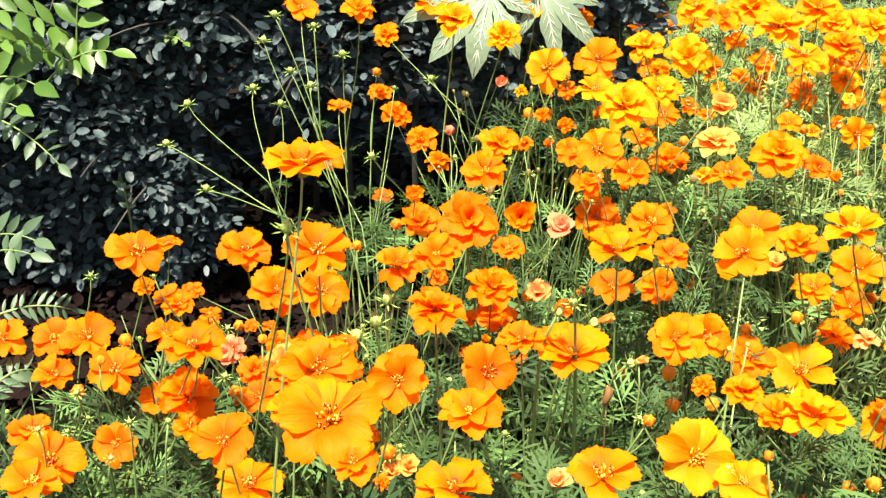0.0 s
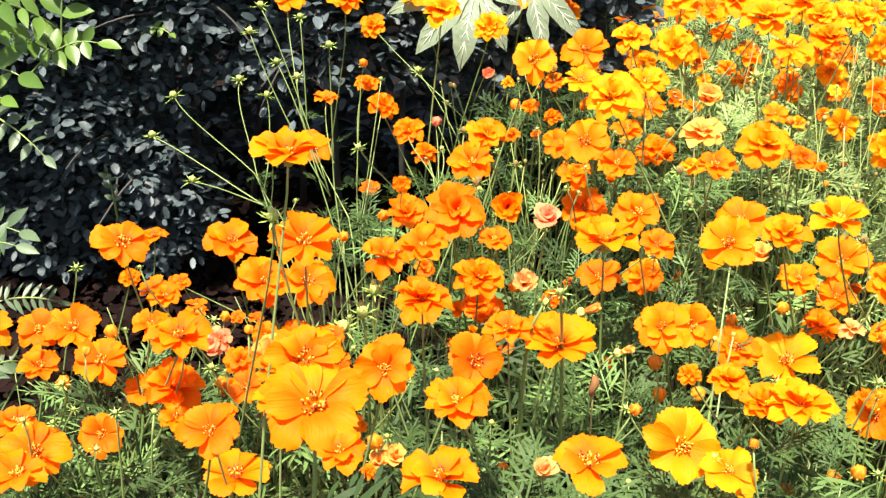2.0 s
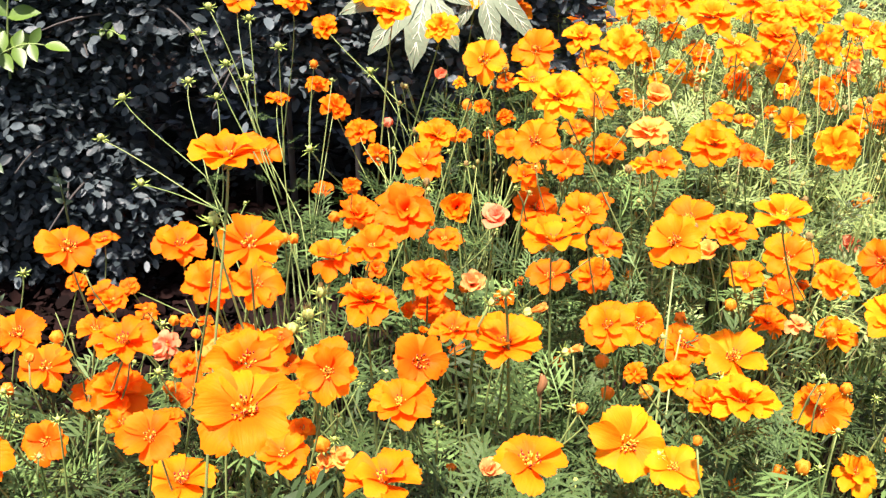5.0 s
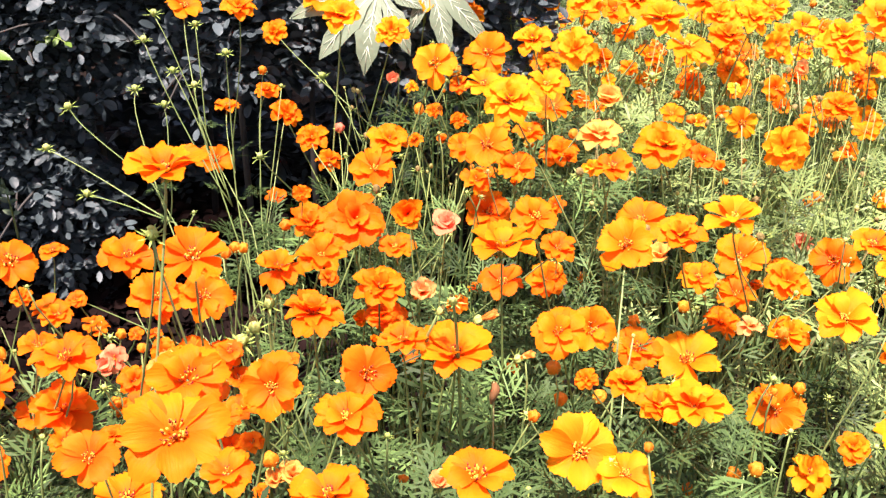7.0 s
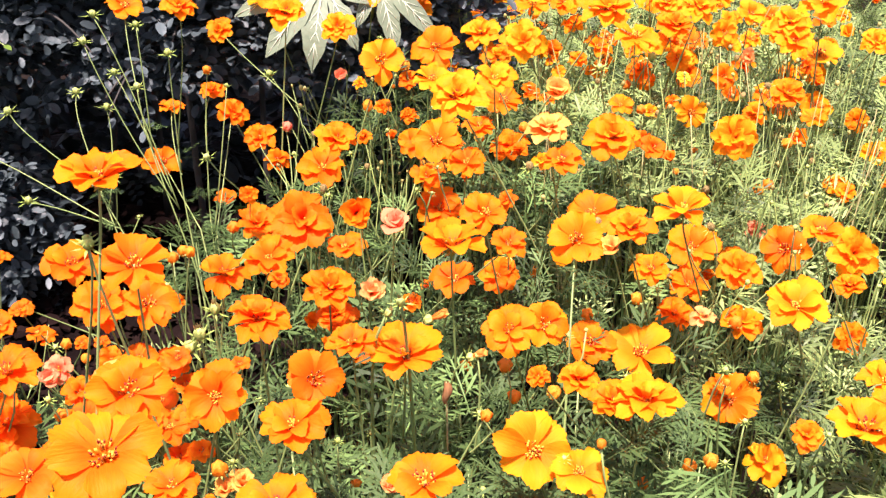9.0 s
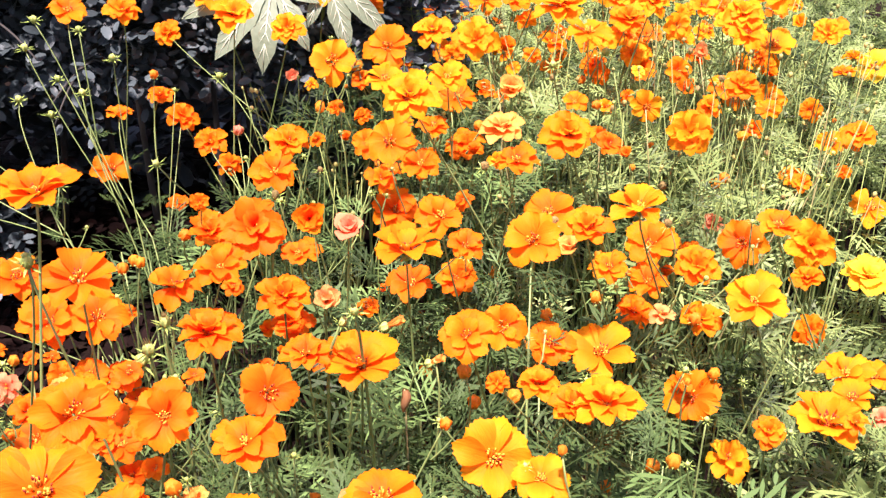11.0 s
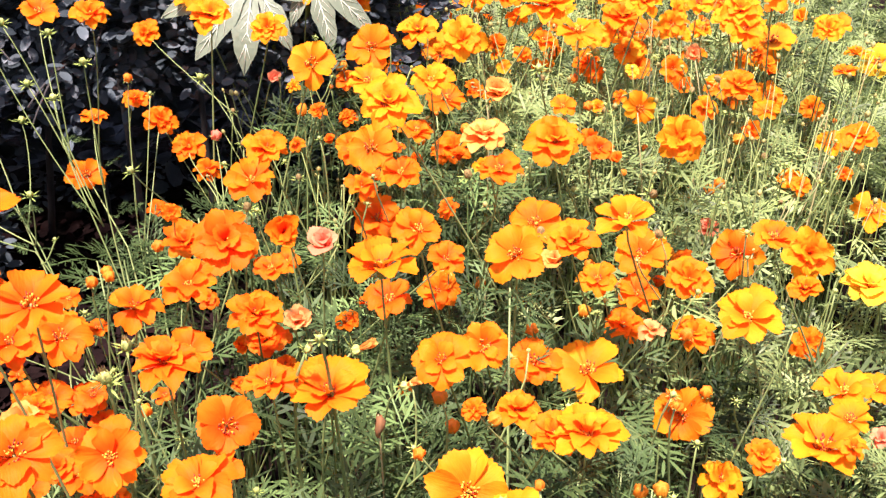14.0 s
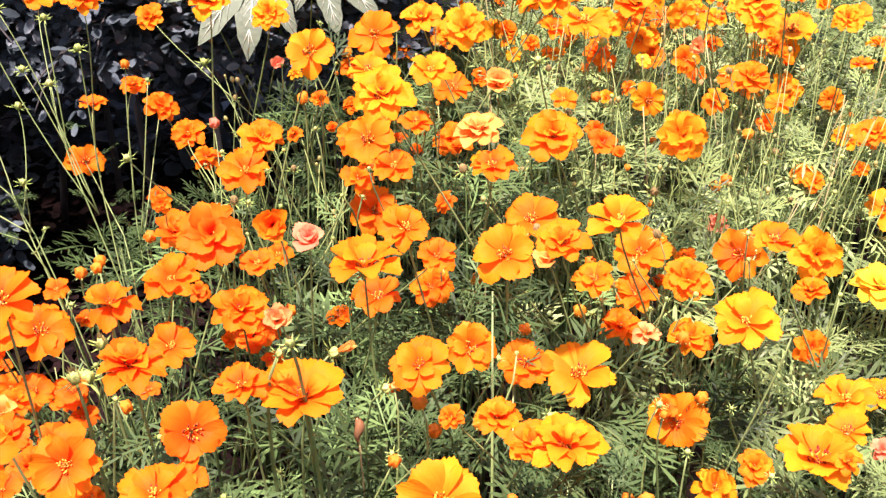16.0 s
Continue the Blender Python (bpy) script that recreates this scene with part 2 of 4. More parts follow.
def stalk(owner, base, head, n, thick, via=None, rng=rng):
    """The stem from base up, past via where a fork stands, to a head that looks along n; local to base."""
    h, o = head - base, Vector((0, 0, 0))
    reach = n * min(0.06, 0.3 * h.length)
    wob = Vector((rng.uniform(-0.025, 0.025), rng.uniform(-0.025, 0.025), 0))
    if via is None and base.z > 0:
        pts, fat = bezier(o, h * 0.35 - Vector((0, 0, 0.01)) + wob * 0.5, h * 0.8 + wob * 0.5, h, 8), 1.2
    elif via is None:
        pts, fat = bezier(o, Vector((0, 0, h.z * 0.5)) + wob, h - reach, h, 9), 1.5
    else:
        low = via - base
        pts = bezier(o, Vector((0, 0, low.z * 0.4)), low - (h - low) * 0.25, low, 5)
        pts += bezier(low, low.lerp(h, 0.35), low.lerp(h, 0.75) + wob * 0.9, h, 7)[1:]
        fat = 1.35
    k = len(pts) - 1
    vs, fs = tube(pts, [thick * (fat - (fat - 0.8) * i / k) for i in range(k + 1)], 5)
    return part("stem", mesh_of("stem", vs, fs, STEM), owner)


FORKS = {}


HEADS = []


def flower(x, y, z, wide, tilt, turn, hue, form, via=None, foot=None):
    """A cosmos flower on its own stem, head at (x, y, z), wide across."""
    if form in "sdu":
        tilt, wide = max(0, tilt - 5), wide * 1.05
    elif form == "b":
        wide = min(wide, 0.017)
    head, n = Vector((x, y, z)), facing(x, y, tilt, turn)
    HEADS.append((x, y, z, wide))
    if via is not None and via in FORKS:  # a side branch, growing out of the main stem
        low = Vector((*foot, 0))
        base, via = Vector(via).lerp(Vector((low.x * 0.5 + via[0] * 0.5, low.y * 0.5 + via[1] * 0.5, via[2] * 0.72)), rng.uniform(0.0, 0.6)), None
    elif via is not None:
        FORKS[via] = None
        base = Vector((*foot, 0))
    else:
        base = Vector((x + rng.gauss(0, 0.11) - n.x * 0.05, y + rng.uniform(-0.06, 0.15) - n.y * 0.05, 0))
    name = hue_of(hue)
    if form in "bg":
        return bud(head, base, wide, n, "green" if form == "g" else name if name in BUDS else rng.choice(("orange", "amber")), via)
    root = new("cosmos_flower")
    root.location = base
    if via is not None:
        FORKS[via] = root
    tagged(root, TONE[name] + " " + FORM[form], "flower", "cosmos flowers in the bed")
    stalk(root, base, head, n, (0.0008 + wide * 0.0065) * (1.0 if foot is None else 0.72), None if via is None else Vector(via))
    r = wide / 2
    spin = rng.uniform(0, 360)
    frame_of = Matrix.Translation(head - base) @ n.to_track_quat("Z", "Y").to_matrix().to_4x4() @ pose(0, 0, 0, 0, 0, spin)
    part("calyx", rng.choice(CALYX), root, frame_of @ Matrix.Translation((0, 0, -0.11 * r)) @ Matrix.Scale(r * 0.24, 4))
    rings = {
        "s": [(8, 5, 1.04, 15), (rng.choice((0, 0, 3, 4)), 24, 0.8, 14)],
        "u": [(8, 12, 1.08, 13), (3, 32, 0.8, 12)],
        "d": [(8, 3, 1.04, 15), (7, 22, 0.86, 17), (6, 46, 0.64, 22)],
        "c": [(6, 50, 1.15, 14), (5, 66, 1.1, 12)],
        "w": [(7, -8, 1.0, 34), (5, 36, 0.8, 30)],
    }[form]
    lift = -0.07 * r
    for count, rise, size, loose in rings:
        off = rng.uniform(0, 360)
        for k in range(count):
            turn_k = off + 360 * k / count + rng.uniform(-5, 5)
            up = rise + rng.uniform(-loose, loose) * 0.45 + (7 if k % 2 else 0)
            s = r * size * rng.uniform(0.86, 1.10)
            m = frame_of @ pose(0, 0, lift + (0.012 if k % 2 else 0.0) * r, 0, 0, turn_k) @ pose(0, 0, 0, rng.uniform(-12, 12), -up, 0) @ Matrix.Diagonal((s, s * rng.uniform(0.92, 1.2) * (0.9 if form in "dw" else 1.0), s, 1))
            part("petal", rng.choice(PETALS[name]), root, m)
        lift += 0.04 * r
    if form in "sudw":
        part("flower_centre", rng.choice(STAMENS), root, frame_of @ Matrix.Translation((0, 0, -0.03 * r)) @ Matrix.Scale(r * rng.uniform(0.22, 0.31), 4))
    return root


def bud(head, base, wide, n, tone, via=None):
    root = new("cosmos_bud")
    root.location = base
    if via is not None:
        FORKS[via] = root
    green = tone == "green"
    tagged(root, "green spiky cosmos bud on a thin stem" if green else "unopened orange cosmos bud on a thin stem", "flower bud", "cosmos buds in the bed")
    stalk(root, base, head, n, 0.0011 if base.z == 0 and via is None else 0.0008, None if via is None else Vector(via))
    m = Matrix.Translation(head - base) @ n.to_track_quat("Z", "Y").to_matrix().to_4x4() @ pose(0, 0, 0, 0, 0, rng.uniform(0, 360))
    s = wide * (0.52 if green else 0.82)
    part("bud", BUDS[tone], root, m @ Matrix.Translation((0, 0, 0.4 * s)) @ Matrix.Scale(s, 4))
    part("calyx", rng.choice(SPIKY if green else CALYX), root, m @ Matrix.Translation((0, 0, 0.3 * s)) @ Matrix.Scale(s * (0.66 if green else 0.42), 4))
    return root


# ---- ground ----
def ground():
    near = [-3 + 0.06 * i for i in range(101)]
    lines = [-400, -120, -40, -14, -6] + near + [6, 14, 40, 120, 400]
    verts = []
    for b in lines:
        for a in lines:
            bump = 0.0 if max(abs(a), abs(b)) > 3 else 0.012 * noise.noise((a * 6, b * 6, 0)) + 0.02 * noise.noise((a * 1.7, b * 1.7, 4))
            verts.append((a, b + 1.0, bump - 0.015))
    n = len(lines)
    faces = [(j * n + i, j * n + i + 1, (j + 1) * n + i + 1, (j + 1) * n + i) for j in range(n - 1) for i in range(n - 1)]
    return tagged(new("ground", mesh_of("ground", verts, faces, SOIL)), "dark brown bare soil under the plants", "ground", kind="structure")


ground()


def joined(name, pieces, mat, label, category):
    """Many small pieces (verts, faces) as one object that nobody could count."""
    verts, faces, s = [], [], 0
    for vs, fs in pieces:
        verts += vs
        faces += [tuple(i + s for i in f) for f in fs]
        s += len(vs)
    return tagged(new(name, mesh_of(name, verts, faces, mat)), label, category, kind="stuff")


def oval(at, way, up, long, wide, bend):
    """A rounded leaf, folded a little along its middle."""
    way = way.normalized()
    side = way.cross(up).normalized()
    n = side.cross(way)
    ring = []
    for t, w in ((0.0, 0.0), (0.25, 0.8), (0.55, 1.0), (0.86, 0.70), (1.0, 0.0), (0.86, -0.70), (0.55, -1.0), (0.25, -0.8)):
        ring.append(at + way * long * t + side * wide * w + n * (abs(w) * wide * 0.22 + bend * t * t))
    ring.append(at + way * long * 0.55 + n * bend * 0.3)
    return ring, [(8, i, (i + 1) % 8) for i in range(8)]


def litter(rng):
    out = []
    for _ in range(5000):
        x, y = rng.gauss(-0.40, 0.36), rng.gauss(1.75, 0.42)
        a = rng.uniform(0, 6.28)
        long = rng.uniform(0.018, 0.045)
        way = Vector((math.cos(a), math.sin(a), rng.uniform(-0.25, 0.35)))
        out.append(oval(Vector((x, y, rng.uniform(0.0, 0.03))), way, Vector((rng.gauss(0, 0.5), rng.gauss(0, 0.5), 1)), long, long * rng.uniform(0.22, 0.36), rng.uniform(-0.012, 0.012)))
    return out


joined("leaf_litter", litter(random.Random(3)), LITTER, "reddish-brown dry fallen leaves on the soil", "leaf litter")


# ---- hedge ----
def in_hollow(x, z):
    """The bare dark hollow under the hedge's boughs."""
    return -0.47 + 0.08 * noise.noise((z * 6, 3, 3)) < x < 0.34 and z < 0.51 + 0.06 * noise.noise((x * 5, 0, 8))


def hedge_depth(x, z):
    """How far from the hedge's front (y) the leaves begin; those in the hollow lie deeper."""
    y = 1.83 + 0.07 * noise.noise((x * 2.3, z * 2.3, 1)) + 0.07 * noise.noise((x * 7, z * 7, 2))
    if in_hollow(x, z):
        y += 0.50
    elif x < -0.40:
        y += 0.20 * max(0.0, 0.60 - z) - 0.05
    else:
        y -= 0.07
    return y


def hedge_leaves(rng):
    out = []
    for _ in range(5200):
        x, z = rng.uniform(-1.08, 0.34), rng.uniform(0.02, 0.97)
        if in_hollow(x, z) and rng.random() < 0.95:
            continue
        at = Vector((x, hedge_depth(x, z) + 0.06 + rng.random() ** 1.4 * 0.14, z))
        way = Vector((rng.gauss(0, 0.7), -1.0, rng.gauss(-0.05, 0.55))).normalized()
        tip = at + way * rng.uniform(0.06, 0.12) + Vector((0, 0, -0.02))
        up = Vector((rng.gauss(0, 0.35), rng.gauss(-0.35, 0.35), 1)).normalized()
        side = way.cross(up).normalized()
        pairs = rng.randint(3, 5)
        for k in range(2 * pairs + 1):
            f = 0.25 + 0.75 * (k // 2) / pairs
            d = way if k == 2 * pairs else way * rng.uniform(0.2, 0.8) + side * (1 if k % 2 else -1) + up * rng.gauss(-0.1, 0.3)
            lean = up + Vector((rng.gauss(0, 0.3), rng.gauss(0, 0.3), 0))
            long = rng.uniform(0.018, 0.031)
            out.append(oval(at.lerp(tip, f), d, lean, long, long * rng.uniform(0.22, 0.31), rng.uniform(-0.007, 0.002)))
    # coarser leaves: an unseen top added to block light, plus back and end
    for _ in range(15000):
        x, y, z = rng.uniform(-2.0, 0.34), rng.uniform(1.98, 2.75), rng.uniform(0.95, 1.25)
        face = rng.random()
        if face < 0.45:
            y, z = rng.uniform(2.4, 2.75), rng.uniform(0, 1.2)
        elif face < 0.6:
            x, z = rng.uniform(-2.0, -1.0), rng.uniform(0, 1.2)
        d = Vector((rng.gauss(0, 1), rng.gauss(0, 1), rng.gauss(0, 0.4)))
        long = rng.uniform(0.05, 0.075)
        out.append(oval(Vector((x, y, z)), d, Vector((rng.gauss(0, 0.4), rng.gauss(0, 0.4), 1)), long, long * 0.38, -0.004))
    return out


def hedge():
    root = new("hedge")
    root.location = (-0.6, 2.1, 0)
    tagged(root, "dense dark green hedge of small oval leaves", "hedge")
    rng = random.Random(11)
    shift = Matrix.Translation((0.6, -2.1, 0))
    verts, faces, s = [], [], 0
    for vs, fs in hedge_leaves(rng):
        verts += vs
        faces += [tuple(i + s for i in f) for f in fs]
        s += len(vs)
    leaves = part("leaves", mesh_of("leaves", verts, faces, HEDGE), root, shift)
    leaves["kind"] = "stuff"
    for k in range(12):
        x, y = -0.95 + 0.11 * k + rng.uniform(-0.03, 0.03), rng.uniform(2.0, 2.3)
        a = Vector((x, y, -0.02))
        b = a + Vector((rng.uniform(-0.15, 0.15), rng.uniform(-0.15, 0.05), rng.uniform(0.7, 0.9)))
        vs, fs = tube(bezier(a, a + Vector((rng.uniform(-0.05, 0.05), 0, 0.25)), b - Vector((0, 0, 0.2)), b, 7), [0.0085 - 0.0007 * i for i in range(8)], 7)
        part("trunk", mesh_of("trunk", vs, fs, BARK), root, shift)
    for k in range(44):
        x, z = rng.uniform(-0.95, 0.1), rng.uniform(0.2, 0.75)
        a = Vector((x, hedge_depth(x, z) + 0.06, z))
        b = a + Vector((rng.uniform(-0.16, 0.16), rng.uniform(-0.16, -0.08), rng.uniform(-0.1, 0.10)))
        vs, fs = tube(bezier(a, a.lerp(b, 0.3) + Vector((0, 0, 0.03)), a.lerp(b, 0.7) + Vector((0, 0, 0.02)), b, 6), [0.0026 - 0.0002 * i for i in range(7)], 5)
        part("twig", mesh_of("twig", vs, fs, BARK), root, shift)


hedge()


# ---- leafy shoots at the hedge's end ----
LEAFLETS = {}


def leaflet_mesh(mat, long, wide):
    key = (mat.name, round(wide / long, 2))
    if key not in LEAFLETS:
        verts, faces = [], []
        for i in range(7):
            t = i / 6
            w = wide / long * math.sin(math.pi * min(1, t * 0.96 + 0.04)) ** 0.9 * (1.05 - 0.35 * t)
            z = -0.10 * t * t
            verts += [(t, -w, z + w * 0.3), (t, 0, z), (t, w, z + w * 0.3)]
        for i in range(6):
            a = i * 3
            faces += [(a, a + 3, a + 4, a + 1), (a + 1, a + 4, a + 5, a + 2)]
        LEAFLETS[key] = mesh_of("leaflet", verts, faces, mat)
    return LEAFLETS[key]


def shoot(name, label, foot, tip, pairs, long, wide, mat, rng, start=0.35, up=(0, -0.7, 0.7)):
    """A pinnate shoot from foot to tip with pairs of leaflets."""
    foot, tip = Vector(foot), Vector(tip)
    root = new(name)
    root.location = foot
    tagged(root, label, "leafy shoot", "leafy shoots beside the hedge")
    h = tip - foot
    pts = bezier(Vector((0, 0, 0)), h * 0.33 + Vector((0, 0, 0.03)), h * 0.7 + Vector((0, 0, 0.03)), h, 10)
    vs, fs = tube(pts, [0.0022 - 0.00013 * i for i in range(11)], 5)
    part("stem", mesh_of("stem", vs, fs, STEM), root)
    up = Vector(up)
    for k in range(pairs * 2 + 1):
        t = start + (1 - start) * (k // 2) / pairs
        i = min(9, int(t * 10))
        p = pts[i].lerp(pts[i + 1], t * 10 - i)
        d = (pts[i + 1] - pts[i]).normalized()
        side = d.cross(up).normalized() * (1 if k % 2 else -1)
        way = d if k == pairs * 2 else (d * rng.uniform(0.35, 0.7) + side).normalized()
        nrm = (up + Vector((rng.gauss(0, 0.25), rng.gauss(0, 0.25), rng.gauss(0, 0.2)))).normalized()
        sid = nrm.cross(way).normalized()
        nrm = way.cross(sid)
        s = long * rng.uniform(0.8, 1.15)
        m = Matrix((way, sid, nrm)).transposed().to_4x4()
        part("leaflet", leaflet_mesh(mat, long, wide), root, Matrix.Translation(p) @ m @ Matrix.Scale(s, 4))
    return root


rs = random.Random(5)
BRIGHT = "bright yellow-green compound leaf shoot before the dark hedge"
BROAD = "broad fresh green compound leaf beside the hedge"
shoot("leafy_shoot", BRIGHT, (-0.562, 1.585, 0.564), (-0.539, 1.592, 0.707), 3, 0.046, 0.0145, FRESH, rs, 0.25)
shoot("leafy_shoot", BROAD, (-0.555, 1.62, 0.612), (-0.624, 1.44, 0.715), 4, 0.056, 0.0105, FRESH, rs, 0.3)
shoot("leafy_shoot", BRIGHT, (-0.622, 1.578, 0.553), (-0.490, 1.550, 0.627), 3, 0.034, 0.0105, FRESH, rs, 0.45)
shoot("leafy_shoot", BROAD, (-0.562, 1.62, 0.566), (-0.624, 1.44, 0.674), 5, 0.04, 0.01, FRESH, rs, 0.25)
shoot("leafy_shoot", BROAD, (-0.756, 1.62, 0.528), (-0.571, 1.44, 0.615), 2, 0.058, 0.013, FRESH, rs, 0.4)
shoot("leafy_shoot", BROAD, (-0.758, 1.6, 0.484), (-0.594, 1.42, 0.589), 3, 0.045, 0.009, FRESH, rs, 0.4)
shoot("leafy_shoot", "dull green compound leaf hanging beside the hedge", (-0.744, 1.6, 0.508), (-0.55, 1.42, 0.502), 5, 0.034, 0.0085, DULL, rs, 0.35)
shoot("leafy_shoot", "pale green compound leaf low beside the hedge", (-0.764, 1.5, 0.308), (-0.581, 1.36, 0.411), 4, 0.042, 0.009, DULL, rs, 0.35)
FROND = "green fern frond with narrow leaflets arching over dark soil"
shoot("fern_frond", FROND, (-0.649, 1.224, 0.333), (-0.511, 1.268, 0.352), 10, 0.024, 0.0036, DULL, rs, 0.25, (0, -0.75, 0.65))
shoot("fern_frond", FROND, (-0.496, 0.898, 0.424), (-0.437, 0.955, 0.466), 7, 0.024, 0.0045, DULL, rs, 0.25, (0, -0.75, 0.65))
shoot("leafy_shoot", "pale green compound leaf low beside the hedge", (-0.688, 1.303, 0.375), (-0.543, 1.251, 0.447), 3, 0.036, 0.0085, DULL, rs, 0.3)
shoot("leafy_shoot", "small yellow-green sprig growing out of the dark hedge", (-0.535, 1.864, 0.514), (-0.433, 1.752, 0.580), 4, 0.018, 0.0055, FRESH, rs, 0.3)
shoot("leafy_shoot", "small yellow-green sprig growing out of the dark hedge", (-0.547, 1.692, 0.255), (-0.537, 1.643, 0.376), 4, 0.020, 0.006, DULL, rs, 0.3)


# ---- broad-lobed pale leaves in front of the hedge ----
def lobed_leaf(owner, at, normal, spin, size, lobes):
    """A hand-shaped leaf: long lobes with side teeth round one point, each with its pale vein."""
    q = Matrix.Translation(at) @ Vector(normal).to_track_quat("Z", "Y").to_matrix().to_4x4() @ pose(0, 0, 0, 0, 0, spin)
    verts, faces, veins = [], [], []
    for a, ln in lobes:
        d = Vector((math.cos(radians(a)), math.sin(radians(a)), 0))
        e = Vector((-d.y, d.x, 0))
        prof = ((0.02, 0.03), (0.14, 0.055), (0.26, 0.075), (0.38, 0.12), (0.48, 0.155), (0.58, 0.15), (0.68, 0.14), (0.78, 0.11), (0.87, 0.075), (0.94, 0.035), (1.0, 0.0))
        s = len(verts)
        prof = [(t, w * rng.uniform(0.85, 1.15)) for t, w in prof]
        wave = rng.uniform(0, 6)
        for t, w in prof:
            z = 0.10 * t - 0.34 * t * t + 0.012 * math.sin(9 * t + wave)
            for k in (-1, -0.5, 0, 0.5, 1):
                verts.append(d * t * ln + e * k * w * ln + Vector((0, 0, z * ln + 0.06 * abs(k) * w * 2 * ln)))
        for i in range(len(prof) - 1):
            for k in range(4):
                b = s + i * 5 + k
                faces.append((b, b + 1, b + 6, b + 5))
        veins.append(([d * t * ln + Vector((0, 0, (0.10 * t - 0.34 * t * t) * ln + 0.006)) for t in (0.0, 0.25, 0.5, 0.75, 0.97)], 0.012))
        for t, w, sg in ((0.32, 0.12, 1), (0.32, 0.12, -1), (0.45, 0.13, 1), (0.45, 0.13, -1), (0.58, 0.11, 1), (0.58, 0.11, -1), (0.70, 0.08, 1), (0.70, 0.08, -1)):
            p = [d * (t + f * 0.2) * ln + e * sg * f * w * ln + Vector((0, 0, (0.10 * t - 0.34 * (t + f * 0.2) ** 2) * ln + 0.02 + 0.04 * f * w)) for f in (0, 0.5, 1)]
            veins.append((p, 0.0035))
    leaf = part("leaf", mesh_of("leaf", verts, faces, PALE), owner, q @ Matrix.Scale(size, 4))
    for p, r in veins:
        vs, fs = tube(p, [r * (1 - 0.6 * i / (len(p) - 1)) for i in range(len(p))], 4)
        part("vein", mesh_of("vein", vs, fs, VEIN), leaf)


def lobed_plant():
    root = new("lobed_leaf_plant")
    root.location = (0.10, 1.95, 0)
    tagged(root, "young plant with pale grey-green lobed leaves and white veins", "plant")
    o = Vector((0.10, 1.95, 0))
    for foot, hub in (((0, 0, 0), (0.074, 1.69, 0.679)), ((0.02, 0, 0), (0.155, 1.71, 0.679))):
        hub = Vector(hub) - o
        vs, fs = tube(bezier(Vector(foot), Vector(foot) + Vector((0, 0, 0.4)), hub + Vector((0.02, 0.06, 0.03)), hub, 8), [0.0032 - 0.0001 * i for i in range(9)], 6)
        part("stem", mesh_of("stem", vs, fs, STEM), root)
    lobed_leaf(root, Vector((0.074, 1.69, 0.679)) - o, (-0.1, -0.75, 0.65), 0, 0.15, ((-205, 0.85), (-165, 1.0), (-130, 0.95), (-98, 0.9), (-62, 0.75), (-20, 0.5), (60, 0.6)))
    lobed_leaf(root, Vector((0.155, 1.71, 0.679)) - o, (0.15, -0.72, 0.65), 0, 0.135, ((-120, 0.6), (-82, 0.85), (-48, 0.95), (-10, 0.8), (70, 0.5)))


lobed_plant()


# ---- the flowers ----
# hues run yellower at the far right: the glare there is put in
flower(-0.204, 1.540, 0.696, 0.053, 29, 27, 0.62, "s", (-0.178, 1.400, 0.570), (-0.043, 1.210))
flower(-0.105, 1.315, 0.755, 0.042, 37, 24, 0.6, "d", (-0.136, 1.380, 0.534), (-0.087, 1.228))
flower(-0.092, 1.704, 0.606, 0.046, 47, -13, 0.63, "d", (0.068, 1.500, 0.510), (0.099, 1.405))
flower(-0.151, 1.495, 0.561, 0.038, 9, 27, 0.4, "s", (-0.136, 1.380, 0.534), (-0.087, 1.228))
flower(-0.090, 1.463, 0.595, 0.037, 24, -14, 0.48, "d", (-0.106, 1.420, 0.468), (-0.085, 1.287))
flower(-0.072, 1.539, 0.533, 0.048, 50, 44, 0.47, "d", (-0.106, 1.420, 0.468), (-0.085, 1.287))
flower(-0.031, 1.472, 0.519, 0.046, 35, -13, 0.5, "d", (0.005, 1.350, 0.500), (0.019, 1.255))
flower(-0.104, 0.734, 0.800, 0.058, 3, 24, 0.54, "u")
flower(-0.173, 1.478, 0.486, 0.051, 40, 17, 0.4, "s", (-0.114, 1.350, 0.439), (-0.100, 1.255))
flower(0.018, 1.482, 0.696, 0.058, 37, 7, 0.81, "d")
flower(0.089, 1.538, 0.656, 0.049, 54, -9, 0.75, "d")
flower(0.138, 1.375, 0.659, 0.061, 53, 0, 0.68, "s")
flower(0.226, 1.512, 0.628, 0.067, 53, -17, 0.67, "s")
flower(0.289, 1.504, 0.650, 0.054, 35, -5, 0.88, "d")
flower(0.340, 1.442, 0.655, 0.061, 54, -8, 0.83, "d")
flower(0.359, 1.761, 0.529, 0.055, 34, -24, 0.6, "s")
flower(0.211, 1.419, 0.615, 0.052, 24, -9, 0.71, "s")
flower(0.211, 1.172, 0.681, 0.067, 37, -12, 0.68, "d")
flower(0.280, 1.322, 0.647, 0.053, 29, -1, 0.84, "s")
flower(0.341, 1.585, 0.515, 0.059, 32, 8, 0.46, "s")
flower(0.074, 1.309, 0.580, 0.053, 35, 16, 0.54, "d")
flower(0.054, 1.255, 0.565, 0.058, 34, 1, 0.5, "s")
flower(-0.007, 1.428, 0.503, 0.041, 29, 0, 0.43, "w", (0.005, 1.350, 0.500), (0.019, 1.255))
flower(0.199, 1.275, 0.585, 0.059, 49, -16, 0.56, "s")
flower(0.218, 1.146, 0.611, 0.047, 29, -27, 0.5, "s")
flower(0.318, 1.395, 0.520, 0.057, 30, -30, 0.52, "d")
